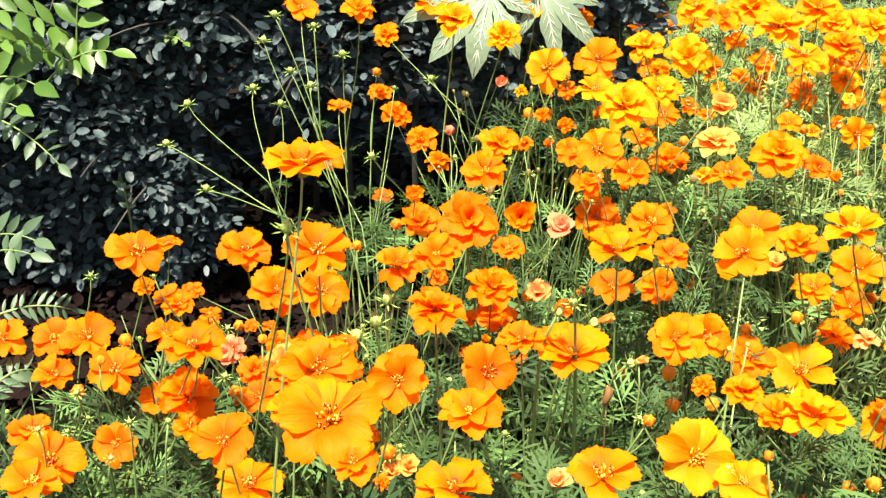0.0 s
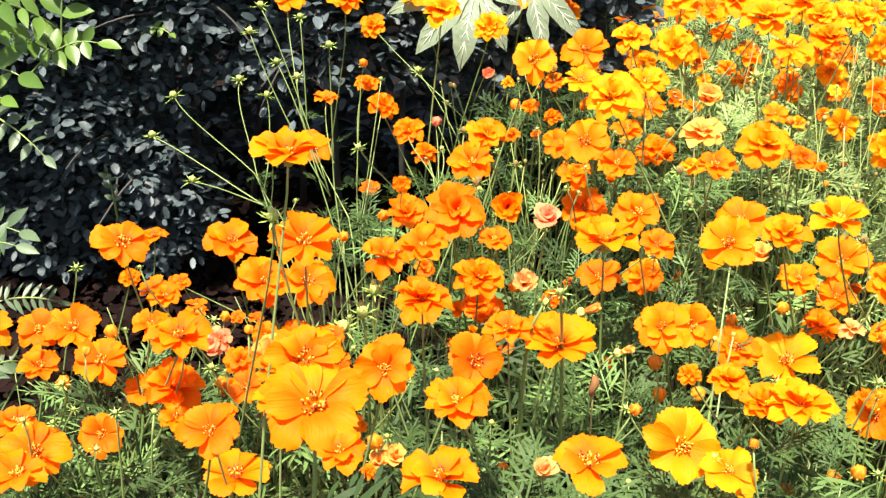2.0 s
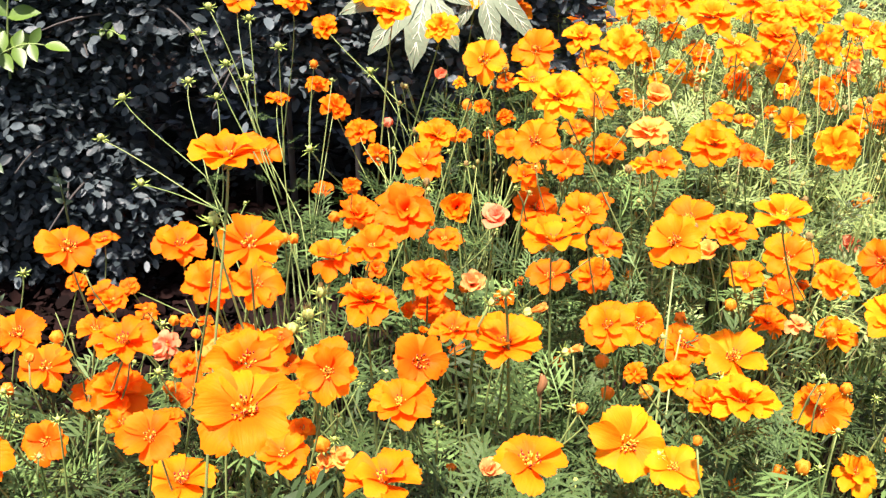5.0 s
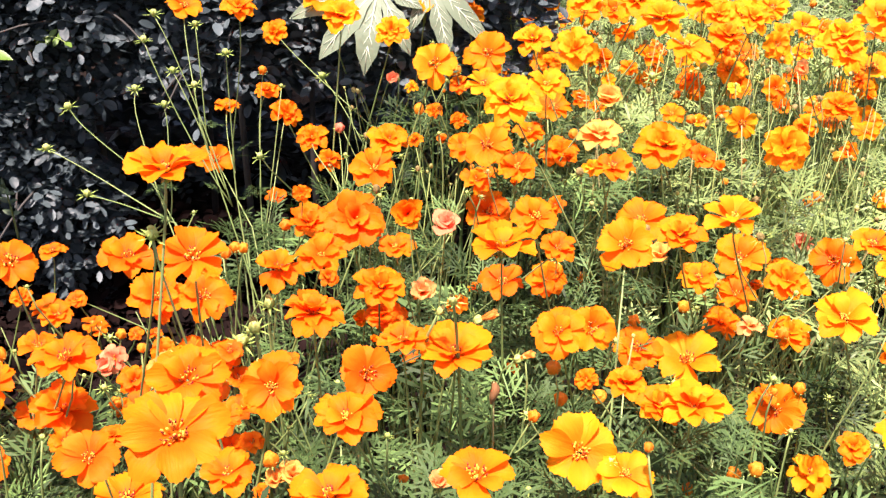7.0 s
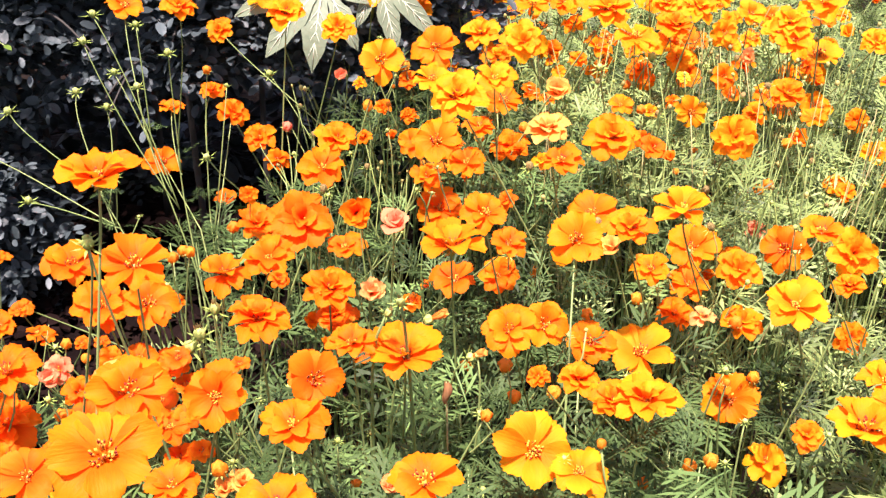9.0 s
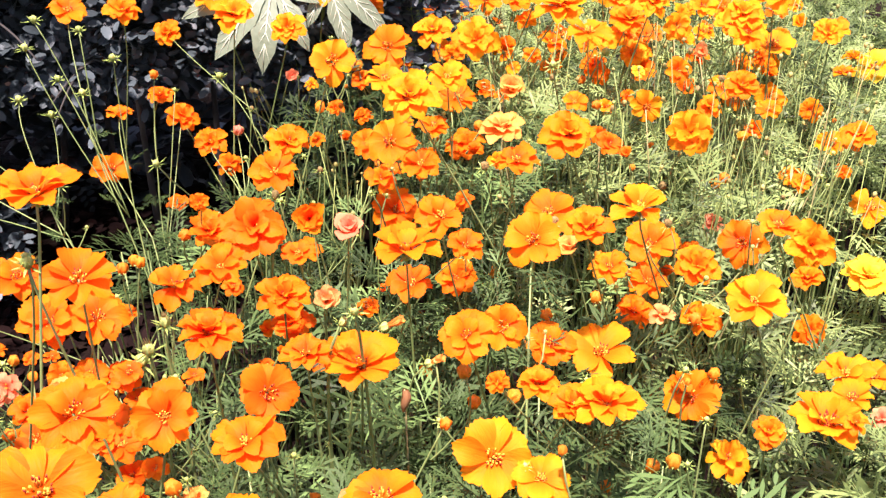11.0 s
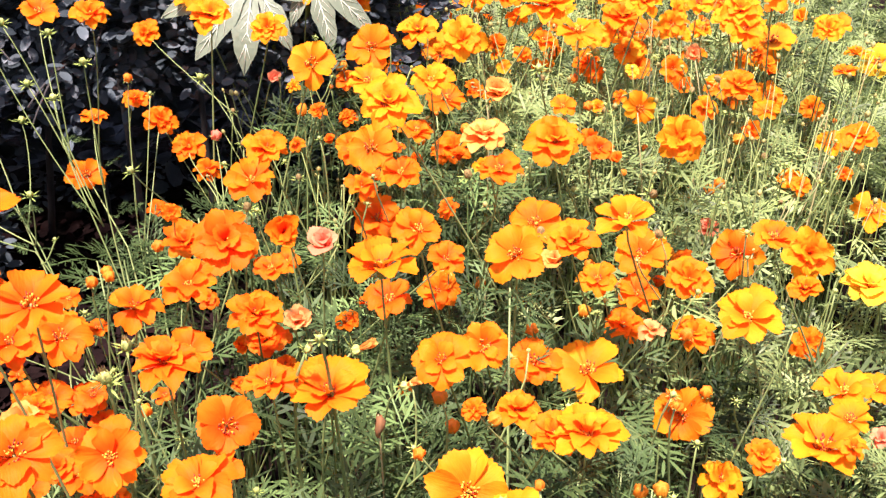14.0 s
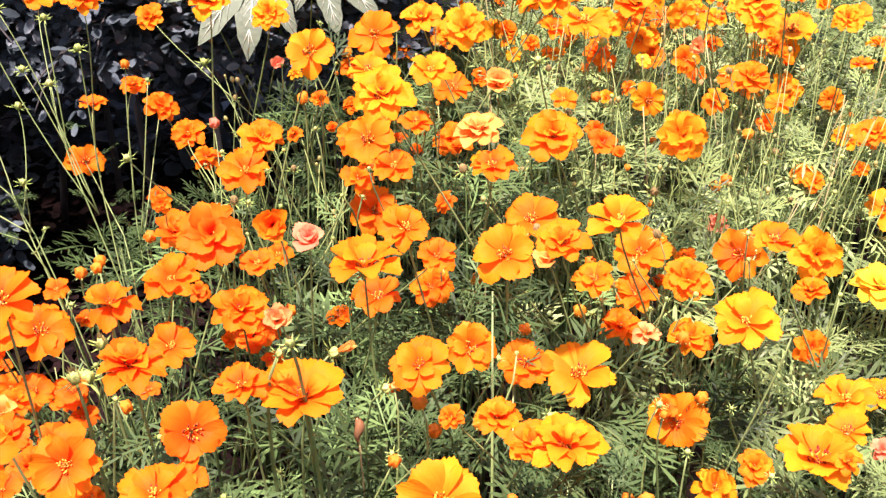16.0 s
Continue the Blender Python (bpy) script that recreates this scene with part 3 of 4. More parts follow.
flower(0.361, 1.314, 0.624, 0.051, 37, -15, -2, "c")
flower(0.302, 1.104, 0.665, 0.048, 18, -20, -2, "d")
flower(0.310, 1.069, 0.642, 0.047, 20, -19, 0.52, "s")
flower(0.222, 1.743, 0.621, 0.052, 42, 9, 0.59, "d")
flower(0.396, 2.114, 0.499, 0.053, 28, -8, 0.59, "s")
flower(0.429, 1.812, 0.602, 0.060, 37, -9, 0.76, "s")
flower(0.124, 1.469, 0.555, 0.023, 10, -89, 0.5, "b")
flower(0.195, 1.611, 0.546, 0.032, 44, -12, 0.4, "s")
flower(0.194, 1.594, 0.493, 0.032, 31, -20, 0.41, "d")
flower(0.161, 1.525, 0.487, 0.025, 41, -4, 0.25, "c")
flower(0.008, 1.422, 0.550, 0.018, 29, 32, -3, "b", (0.005, 1.350, 0.500), (0.019, 1.255))
flower(0.184, 1.330, 0.556, 0.039, 41, -19, 0.43, "s")
flower(0.259, 1.311, 0.587, 0.042, 22, 6, 0.39, "s")
flower(0.416, 1.298, 0.740, 0.069, 28, -4, 0.88, "d")
flower(0.483, 1.393, 0.673, 0.059, 19, -8, 0.88, "s")
flower(0.609, 1.592, 0.623, 0.063, 27, -3, 0.65, "d")
flower(0.546, 1.333, 0.727, 0.049, 37, -10, 0.85, "d")
flower(0.629, 1.449, 0.656, 0.041, 73, -2, 0.82, "s")
flower(0.583, 1.417, 0.550, 0.046, 69, 8, 0.77, "s")
flower(0.394, 1.166, 0.625, 0.065, 35, -5, 0.6, "d")
flower(0.514, 1.095, 0.649, 0.052, 68, -13, 0.72, "d")
flower(0.666, 1.516, 0.565, 0.040, 71, -2, 0.64, "s")
flower(0.735, 1.496, 0.538, 0.053, 33, -31, 0.64, "s")
flower(0.854, 1.581, 0.479, 0.058, 70, -8, 0.74, "d")
flower(0.784, 1.486, 0.466, 0.044, 42, -8, 0.49, "c")
flower(0.947, 1.777, 0.501, 0.078, 27, -40, 0.88, "s")
flower(0.954, 1.899, 0.425, 0.050, 34, -15, 0.75, "d")
flower(0.791, 1.585, 0.624, 0.063, 37, -17, 0.88, "d")
flower(0.778, 1.464, 0.690, 0.066, 38, -28, 0.88, "s")
flower(0.417, 1.221, 0.643, 0.030, 32, -16, 0.64, "s")
flower(0.845, 1.680, 0.440, 0.050, 16, -26, 0.58, "s")
flower(0.451, 1.564, 0.585, 0.031, 45, 2, 0.65, "w")
flower(0.542, 1.154, 0.721, 0.025, 72, -23, -1, "c")
flower(0.691, 1.507, 0.663, 0.047, 37, -10, 0.83, "s")
flower(0.606, 1.636, 0.645, 0.050, 37, -25, 0.69, "d")
flower(-0.331, 1.027, 0.570, 0.060, 37, 33, 0.44, "s")
flower(-0.417, 1.446, 0.359, 0.044, 3, 77, 0.3, "s")
flower(-0.236, 1.136, 0.514, 0.062, 30, 29, 0.47, "s")
flower(-0.112, 0.851, 0.665, 0.061, 30, 8, 0.45, "s")
flower(-0.174, 0.980, 0.548, 0.056, 41, 15, 0.41, "s")
flower(-0.129, 0.985, 0.546, 0.057, 41, 26, 0.45, "s")
flower(-0.291, 1.022, 0.506, 0.036, 18, 27, 0.38, "s")
flower(-0.386, 1.422, 0.291, 0.027, 60, 16, 0.2, "s")
flower(-0.128, 1.262, 0.450, 0.018, 10, -23, 0.4, "b")
flower(-0.043, 0.905, 0.621, 0.054, 15, 13, 0.38, "w")
flower(-0.007, 1.008, 0.578, 0.052, 29, -10, 0.48, "s")
flower(-0.097, 1.556, 0.387, 0.033, 32, 21, 0.34, "d")
flower(-0.034, 1.185, 0.567, 0.022, 64, -5, 0.38, "d")
flower(-0.029, 1.226, 0.504, 0.057, 26, 19, 0.27, "d")
flower(-0.328, 1.293, 0.317, 0.032, 5, 8, 0.21, "s")
flower(0.028, 1.064, 0.590, 0.071, 45, 18, 0.35, "d")
flower(0.072, 1.045, 0.564, 0.035, 20, 6, 0.37, "s")
flower(0.088, 1.095, 0.580, 0.049, 63, -2, 0.52, "c")
flower(0.124, 1.019, 0.600, 0.042, 37, -4, -3, "c")
flower(0.200, 1.260, 0.497, 0.062, 45, -1, 0.44, "s")
flower(0.214, 0.991, 0.624, 0.047, 31, -6, 0.48, "s")
flower(0.172, 0.933, 0.620, 0.065, 3, -15, 0.65, "u")
flower(0.188, 1.024, 0.528, 0.052, 23, -20, 0.3, "s")
flower(0.249, 1.092, 0.490, 0.046, 42, -10, 0.41, "s")
flower(0.249, 1.038, 0.561, 0.039, 36, 5, 0.41, "s")
flower(0.053, 1.006, 0.538, 0.054, 27, 4, 0.4, "d")
flower(0.060, 1.067, 0.464, 0.048, 12, -18, 0.3, "d")
flower(0.092, 0.919, 0.580, 0.038, 45, 9, -1, "c")
flower(-0.006, 0.768, 0.654, 0.052, 12, 12, 0.38, "d")
flower(0.183, 1.251, 0.547, 0.046, 28, 9, 0.39, "w")
flower(0.305, 0.967, 0.600, 0.063, 44, -25, 0.61, "s")
flower(0.362, 1.116, 0.551, 0.061, 26, -28, 0.6, "s")
flower(0.352, 0.943, 0.623, 0.049, 21, -8, 0.63, "d")
flower(0.361, 1.020, 0.555, 0.038, 30, -35, -2, "c")
flower(0.408, 0.953, 0.635, 0.057, 14, -15, 0.68, "u")
flower(0.482, 1.097, 0.508, 0.063, 30, -31, 0.61, "s")
flower(0.417, 1.050, 0.510, 0.046, 24, -31, 0.56, "s")
flower(0.507, 1.019, 0.521, 0.055, 35, -10, 0.58, "d")
flower(0.579, 1.059, 0.521, 0.055, 63, -43, 0.47, "s")
flower(0.574, 0.978, 0.586, 0.047, 16, -27, 0.67, "s")
flower(0.700, 1.120, 0.474, 0.066, 61, -16, 0.73, "d")
flower(0.535, 0.928, 0.527, 0.068, 23, -38, 0.81, "s")
flower(0.468, 1.062, 0.480, 0.049, 23, -33, 0.42, "s")
flower(0.445, 1.033, 0.459, 0.047, 22, -6, 0.44, "d")
flower(0.445, 0.956, 0.504, 0.031, 13, -26, -1, "w")
flower(0.502, 0.978, 0.477, 0.046, 22, -17, 0.58, "d")
flower(0.672, 1.342, 0.394, 0.034, 37, -44, -3, "w")
flower(0.402, 1.041, 0.473, 0.019, 14, -78, 0.37, "b")
flower(0.799, 1.371, 0.444, 0.038, 29, -22, 0.63, "s")
flower(0.206, 0.807, 0.601, 0.049, 39, -21, 0.59, "s")
flower(0.264, 0.917, 0.534, 0.048, 57, 0, 0.63, "s")
flower(-0.228, 0.829, 0.579, 0.059, 13, 1, 0.48, "s")
flower(-0.266, 0.873, 0.564, 0.035, 21, 37, 0.44, "s")
flower(-0.250, 0.860, 0.502, 0.061, 29, 38, 0.47, "d")
flower(-0.230, 0.959, 0.484, 0.031, 57, -3, -3, "c")
flower(-0.242, 0.827, 0.488, 0.035, 16, 28, 0.41, "s")
flower(-0.156, 0.613, 0.639, 0.044, 34, -1, 0.35, "s")
flower(-0.056, 0.427, 0.799, 0.049, 34, 3, 0.61, "s")
flower(-0.094, 0.669, 0.662, 0.059, 37, 23, 0.44, "s")
flower(-0.033, 0.660, 0.659, 0.048, 54, -8, 0.46, "s")
flower(-0.113, 0.972, 0.487, 0.030, 20, -4, 0.33, "s")
flower(-0.086, 0.854, 0.496, 0.035, 27, -4, 0.33, "s")
flower(-0.066, 0.631, 0.605, 0.040, 24, 17, 0.41, "s")
flower(-0.189, 0.898, 0.504, 0.035, 30, 9, 0.33, "w")
flower(-0.187, 1.038, 0.445, 0.032, 57, -5, 0.38, "s")
flower(0.036, 0.727, 0.622, 0.047, 55, 19, 0.29, "s")
flower(0.020, 0.647, 0.638, 0.048, 15, -12, 0.53, "s")
flower(0.068, 0.788, 0.612, 0.041, 11, -20, 0.43, "s")
flower(0.113, 0.788, 0.595, 0.064, 17, -11, 0.56, "u")
flower(0.104, 0.549, 0.662, 0.049, 12, -2, 0.65, "s")
flower(0.211, 0.711, 0.545, 0.064, 51, 1, 0.71, "s")
flower(0.208, 0.816, 0.553, 0.016, 23, -81, 0.31, "b")
flower(0.228, 0.776, 0.572, 0.023, 36, -20, 0.47, "d")
flower(0.222, 0.847, 0.494, 0.016, 5, -21, 0.4, "b")
flower(0.179, 0.762, 0.542, 0.013, 24, 32, 0.52, "b")
flower(0.267, 0.788, 0.556, 0.041, 13, 0, 0.6, "d")
flower(0.244, 0.686, 0.540, 0.048, 24, -7, 0.69, "s")
flower(0.322, 0.948, 0.484, 0.054, 31, -6, 0.48, "s")
flower(0.375, 0.938, 0.476, 0.074, 22, -5, 0.70, "s")
flower(0.285, 0.743, 0.564, 0.042, 22, -10, 0.58, "d")
flower(0.307, 0.722, 0.578, 0.058, 8, -21, 0.68, "d")
flower(0.475, 0.923, 0.417, 0.060, 55, -36, 0.54, "s")
flower(0.505, 0.807, 0.456, 0.035, 36, -24, 0.55, "d")
flower(0.498, 0.864, 0.378, 0.056, 24, -25, 0.72, "w")
flower(-0.411, 0.963, 0.500, 0.048, 41, 7, 0.25, "s")
flower(-0.378, 0.968, 0.500, 0.057, 27, 19, 0.43, "s")
flower(-0.391, 0.897, 0.500, 0.042, 25, 38, 0.43, "s")
flower(-0.331, 0.905, 0.500, 0.052, 31, 5, 0.49, "s")
flower(-0.353, 0.763, 0.500, 0.060, 35, 28, 0.39, "s")
flower(-0.357, 0.733, 0.500, 0.051, 11, 21, 0.48, "s")
flower(-0.382, 0.804, 0.500, 0.043, 18, 26, 0.36, "s")
flower(-0.299, 0.787, 0.500, 0.042, 53, 6, 0.33, "s")
flower(-0.169, 0.730, 0.500, 0.058, 4, 31, 0.54, "s")
flower(-0.356, 0.862, 0.500, 0.016, 11, 41, 0.34, "b")
flower(-0.331, 0.952, 0.500, 0.018, 15, -67, 0.34, "b")
flower(0.996, 1.695, 0.407, 0.042, 69, -27, 0.63, "s")
flower(0.927, 1.494, 0.431, 0.050, 30, -45, 0.71, "s")
flower(0.866, 1.327, 0.522, 0.049, 31, -49, 0.62, "d")
flower(0.879, 1.414, 0.583, 0.033, 10, -49, 0.54, "s")
flower(1.292, 1.994, 0.363, 0.083, 45, -45, 0.95, "s")
flower(0.918, 1.547, 0.599, 0.048, 47, -45, 0.81, "d")
flower(0.807, 1.354, 0.441, 0.033, 39, -24, 0.54, "d")
flower(0.907, 1.416, 0.422, 0.030, 40, -31, 0.51, "w")
flower(0.914, 1.340, 0.397, 0.065, 23, -14, 0.71, "s")
flower(0.794, 1.127, 0.412, 0.073, 19, -16, 1, "d")
flower(0.662, 1.025, 0.415, 0.041, 57, -11, 0.48, "d")
flower(0.651, 0.921, 0.425, 0.055, 14, -44, 0.75, "s")
flower(0.594, 0.818, 0.476, 0.044, 17, -37, 0.69, "s")
flower(0.554, 0.791, 0.472, 0.072, 14, -43, 0.78, "u")
flower(0.756, 1.023, 0.337, 0.049, 30, -31, 0.72, "s")
flower(0.031, 0.701, 0.602, 0.032, 13, 9, 0.38, "s")
flower(-0.119, 0.967, 0.482, 0.034, 9, 25, 0.29, "s")
flower(-0.149, 0.935, 0.504, 0.032, 18, 23, 0.38, "d")
flower(-0.264, 1.427, 0.613, 0.017, 11, -1, 9, "g", (-0.239, 1.360, 0.502), (-0.098, 1.151))
flower(-0.374, 1.496, 0.563, 0.020, 18, -73, 9, "g", (-0.242, 1.360, 0.502), (-0.096, 1.151))
flower(-0.396, 1.433, 0.527, 0.018, 5, 0, 9, "g", (-0.242, 1.360, 0.502), (-0.096, 1.151))
flower(-0.304, 1.257, 0.537, 0.017, 7, 55, 9, "g", (-0.189, 1.200, 0.524), (-0.131, 1.200))
flower(-0.120, 0.737, 0.749, 0.011, 11, -59, 9, "g")
flower(-0.133, 1.384, 0.675, 0.017, 9, -41, 9, "g", (-0.136, 1.380, 0.534), (-0.087, 1.228))
flower(-0.207, 1.403, 0.646, 0.015, 10, 13, 9, "g", (-0.178, 1.400, 0.570), (-0.043, 1.210))
flower(-0.019, 1.677, 0.539, 0.021, 16, -32, 9, "g", (0.068, 1.500, 0.510), (0.099, 1.405))
flower(-0.098, 1.380, 0.530, 0.017, 21, -46, 9, "g")
flower(0.507, 1.393, 0.641, 0.021, 27, 64, 9, "g")
flower(0.382, 1.199, 0.698, 0.016, 23, -28, 9, "g")
flower(0.084, 0.855, 0.461, 0.007, 17, 11, 9, "g")
flower(-0.466, 0.963, 0.500, 0.049, 34, 7, 0.4, "s")
flower(0.008, 0.583, 0.620, 0.057, 3, -4, 0.62, "s")
flower(0.499, 0.921, 0.440, 0.016, 18, -84, 0.45, "b")
flower(0.392, 0.813, 0.420, 0.017, 7, 30, 0.43, "b")
flower(0.324, 0.751, 0.460, 0.014, 14, -17, 0.42, "b")
flower(0.065, 0.761, 0.480, 0.012, 28, 17, 0.42, "b")
flower(-0.049, 0.673, 0.550, 0.015, 23, 0, 0.39, "d")
flower(0.090, 0.669, 0.550, 0.030, 12, 11, -1, "c")
flower(-0.103, 0.950, 0.500, 0.029, 20, 1, 0.33, "s")
flower(0.680, 1.081, 0.450, 0.042, 23, -50, 0.61, "d")
flower(-0.119, 0.700, 0.600, 0.041, 10, 25, 0.56, "s")
flower(0.654, 0.849, 0.420, 0.026, 27, -52, -3, "w")
flower(0.484, 1.669, 0.660, 0.078, 38, -23, 0.88, "d")
flower(0.590, 1.669, 0.660, 0.068, 38, -5, 0.88, "s")
flower(0.675, 1.713, 0.620, 0.066, 37, -14, 0.88, "s")
flower(0.415, 1.752, 0.640, 0.057, 38, -32, 0.85, "s")
flower(0.150, 1.709, 0.660, 0.061, 29, -6, 0.8, "s")
flower(-0.017, 1.702, 0.660, 0.060, 29, -2, 0.75, "s")
flower(0.373, 1.869, 0.600, 0.046, 37, -11, 0.66, "s")
flower(0.959, 1.610, 0.580, 0.053, 35, -40, 0.84, "s")
flower(0.881, 1.365, 0.500, 0.047, 29, -27, 0.65, "d")
flower(-0.183, 1.420, 0.619, 0.017, 6, -29, 9, "g", (-0.178, 1.400, 0.570), (-0.043, 1.210))
flower(-0.227, 1.420, 0.592, 0.017, 14, 89, 9, "g", (-0.239, 1.360, 0.502), (-0.098, 1.151))
flower(-0.226, 1.420, 0.718, 0.017, 6, 56, 9, "g", (-0.178, 1.400, 0.570), (-0.043, 1.210))
flower(-0.243, 1.420, 0.683, 0.017, 9, 24, 9, "g", (-0.178, 1.400, 0.570), (-0.043, 1.210))
flower(-0.174, 1.420, 0.703, 0.015, 14, 1, 9, "g", (-0.178, 1.400, 0.570), (-0.043, 1.210))
flower(-0.092, 1.440, 0.630, 0.014, 23, -13, 0.48, "b", (-0.106, 1.420, 0.468), (-0.085, 1.287))
flower(-0.068, 1.440, 0.609, 0.010, 8, -63, 9, "g", (-0.106, 1.420, 0.468), (-0.085, 1.287))
flower(-0.207, 1.300, 0.545, 0.015, 7, 77, 9, "g", (-0.242, 1.360, 0.502), (-0.096, 1.151))
flower(0.016, 1.400, 0.521, 0.011, 21, 86, 9, "g", (0.005, 1.350, 0.500), (0.019, 1.255))
flower(-0.165, 1.200, 0.537, 0.007, 22, -75, 9, "g", (-0.189, 1.200, 0.524), (-0.131, 1.200))
flower(-0.128, 1.098, 0.500, 0.009, 21, 58, 9, "g")
flower(-0.445, 1.186, 0.450, 0.012, 23, 20, 9, "g")
flower(-0.393, 0.916, 0.500, 0.009, 13, 15, 9, "g")
flower(-0.337, 0.778, 0.520, 0.008, 24, -18, 9, "g")
flower(-0.271, 0.752, 0.550, 0.009, 18, 15, 9, "g")
flower(-0.284, 0.728, 0.530, 0.008, 28, 76, 9, "g")
flower(-0.336, 0.824, 0.500, 0.008, 28, 82, 9, "g")
flower(-0.346, 0.741, 0.550, 0.009, 12, -23, 9, "g")
flower(-0.318, 1.079, 0.480, 0.042, 23, 15, 0.23, "s")
flower(-0.302, 1.133, 0.460, 0.023, 34, 5, 0.24, "s")
flower(-0.282, 1.112, 0.440, 0.027, 6, 11, 0.24, "s")
flower(-0.349, 1.091, 0.490, 0.026, 35, 24, 0.38, "d")
flower(-0.406, 1.053, 0.460, 0.035, 6, 37, 0.28, "s")
flower(-0.227, 1.084, 0.440, 0.018, 32, 15, 0.31, "s")
flower(-0.205, 1.084, 0.440, 0.018, 21, 23, 0.31, "s")
flower(-0.225, 0.974, 0.480, 0.033, 57, -3, -3, "w")
flower(-0.197, 0.935, 0.480, 0.038, 56, 6, 0.24, "w")
flower(-0.162, 0.926, 0.500, 0.045, 30, 29, -2, "w")
flower(-0.180, 0.869, 0.493, 0.036, 36, -2, 0.37, "s")
flower(-0.144, 0.966, 0.490, 0.038, 38, 5, 0.41, "s")
flower(-0.106, 0.957, 0.487, 0.031, 30, -10, 0.39, "s")
flower(-0.092, 0.963, 0.500, 0.025, 7, 76, 9, "g")
flower(-0.032, 0.747, 0.500, 0.031, 13, 21, -2, "c")
flower(-0.046, 0.744, 0.520, 0.020, 21, -63, -1, "b")
flower(-0.072, 0.825, 0.480, 0.025, 26, -3, 0.39, "s")
flower(-0.148, 1.131, 0.500, 0.028, 35, -3, 0.45, "s")
flower(-0.103, 1.130, 0.520, 0.015, 21, 37, 0.4, "b")
flower(0.085, 1.186, 0.490, 0.036, 25, -6, 0.38, "s")
flower(0.057, 1.066, 0.465, 0.048, 21, -2, 0.37, "s")
flower(0.149, 1.126, 0.440, 0.028, 22, -23, 0.38, "s")
flower(0.188, 1.469, 0.500, 0.047, 41, -5, 0.43, "s")
flower(0.146, 1.489, 0.550, 0.026, 43, 12, 0.51, "d")
flower(0.089, 1.610, 0.560, 0.029, 70, 7, -3, "c")
flower(0.125, 1.489, 0.550, 0.022, 7, -1, 0.5, "b")
flower(-0.194, 0.814, 0.502, 0.029, 16, 24, 0.36, "d")
flower(-0.101, 0.843, 0.496, 0.040, 16, 0, 0.38, "s")
flower(-0.094, 0.830, 0.470, 0.030, 14, 25, 0.35, "s")
flower(-0.231, 1.032, 0.470, 0.014, 16, 51, 0.37, "b")
flower(-0.049, 1.020, 0.440, 0.025, 10, 1, 0.34, "s")
flower(-0.215, 0.905, 0.470, 0.015, 29, 66, 0.3, "b")
flower(-0.204, 0.915, 0.460, 0.027, 28, 18, 0.33, "w")
flower(-0.218, 0.892, 0.500, 0.012, 8, 5, 9, "g")
flower(-0.205, 0.900, 0.490, 0.008, 5, 32, 9, "g")
flower(-0.223, 0.815, 0.500, 0.008, 27, -39, 9, "g")
flower(-0.202, 0.773, 0.520, 0.010, 17, 14, 9, "g")
flower(-0.045, 0.744, 0.500, 0.025, 24, 2, -2, "c")
flower(-0.293, 0.911, 0.460, 0.046, 18, 28, 0.28, "s")
flower(-0.151, 0.890, 0.500, 0.048, 21, 37, 0.31, "d")
flower(-0.117, 0.908, 0.480, 0.033, 26, 25, 0.29, "s")
flower(-0.120, 0.848, 0.500, 0.042, 14, 17, 0.32, "d")
flower(-0.097, 0.945, 0.470, 0.028, 16, 33, 0.33, "s")
flower(-0.127, 1.154, 0.500, 0.016, 13, 57, 0.4, "b")
flower(-0.061, 1.224, 0.500, 0.019, 21, 56, 0.39, "b")
flower(-0.131, 1.161, 0.440, 0.027, 12, 27, 0.21, "s")
flower(-0.013, 0.980, 0.520, 0.047, 29, -1, 0.47, "s")
flower(-0.056, 0.940, 0.480, 0.016, 20, -4, 0.4, "b")
flower(-0.141, 0.824, 0.500, 0.034, 13, 27, 0.37, "s")
flower(-0.007, 1.169, 0.460, 0.030, 32, 26, 0.36, "w")
flower(0.076, 1.039, 0.450, 0.024, 17, 8, 0.34, "s")
flower(0.029, 1.026, 0.440, 0.024, 16, -13, 0.36, "w")
flower(0.639, 1.695, 0.565, 0.054, 34, -19, 0.68, "s")
flower(0.791, 1.560, 0.600, 0.060, 35, -16, 0.88, "s")
flower(0.822, 1.537, 0.551, 0.031, 33, -10, 0.57, "c")
flower(0.727, 1.423, 0.570, 0.052, 37, -18, 0.65, "d")
flower(0.660, 1.375, 0.560, 0.043, 30, -10, 0.58, "w")
flower(0.749, 1.374, 0.550, 0.035, 31, -45, 0.59, "s")
flower(0.565, 1.588, 0.600, 0.053, 45, 1, 0.8, "d")
flower(0.754, 1.641, 0.580, 0.036, 35, -13, 0.76, "s")
flower(0.798, 1.640, 0.592, 0.053, 35, -19, 0.7, "d")
flower(0.620, 1.561, 0.550, 0.022, 43, -2, 0.95, "s")
flower(0.643, 1.576, 0.540, 0.022, 32, -4, 0.67, "s")
flower(0.568, 1.666, 0.560, 0.030, 35, -33, 0.6, "s")
flower(0.467, 1.751, 0.620, 0.058, 37, -1, 0.67, "s")
flower(0.740, 1.754, 0.620, 0.055, 29, -11, 0.83, "s")


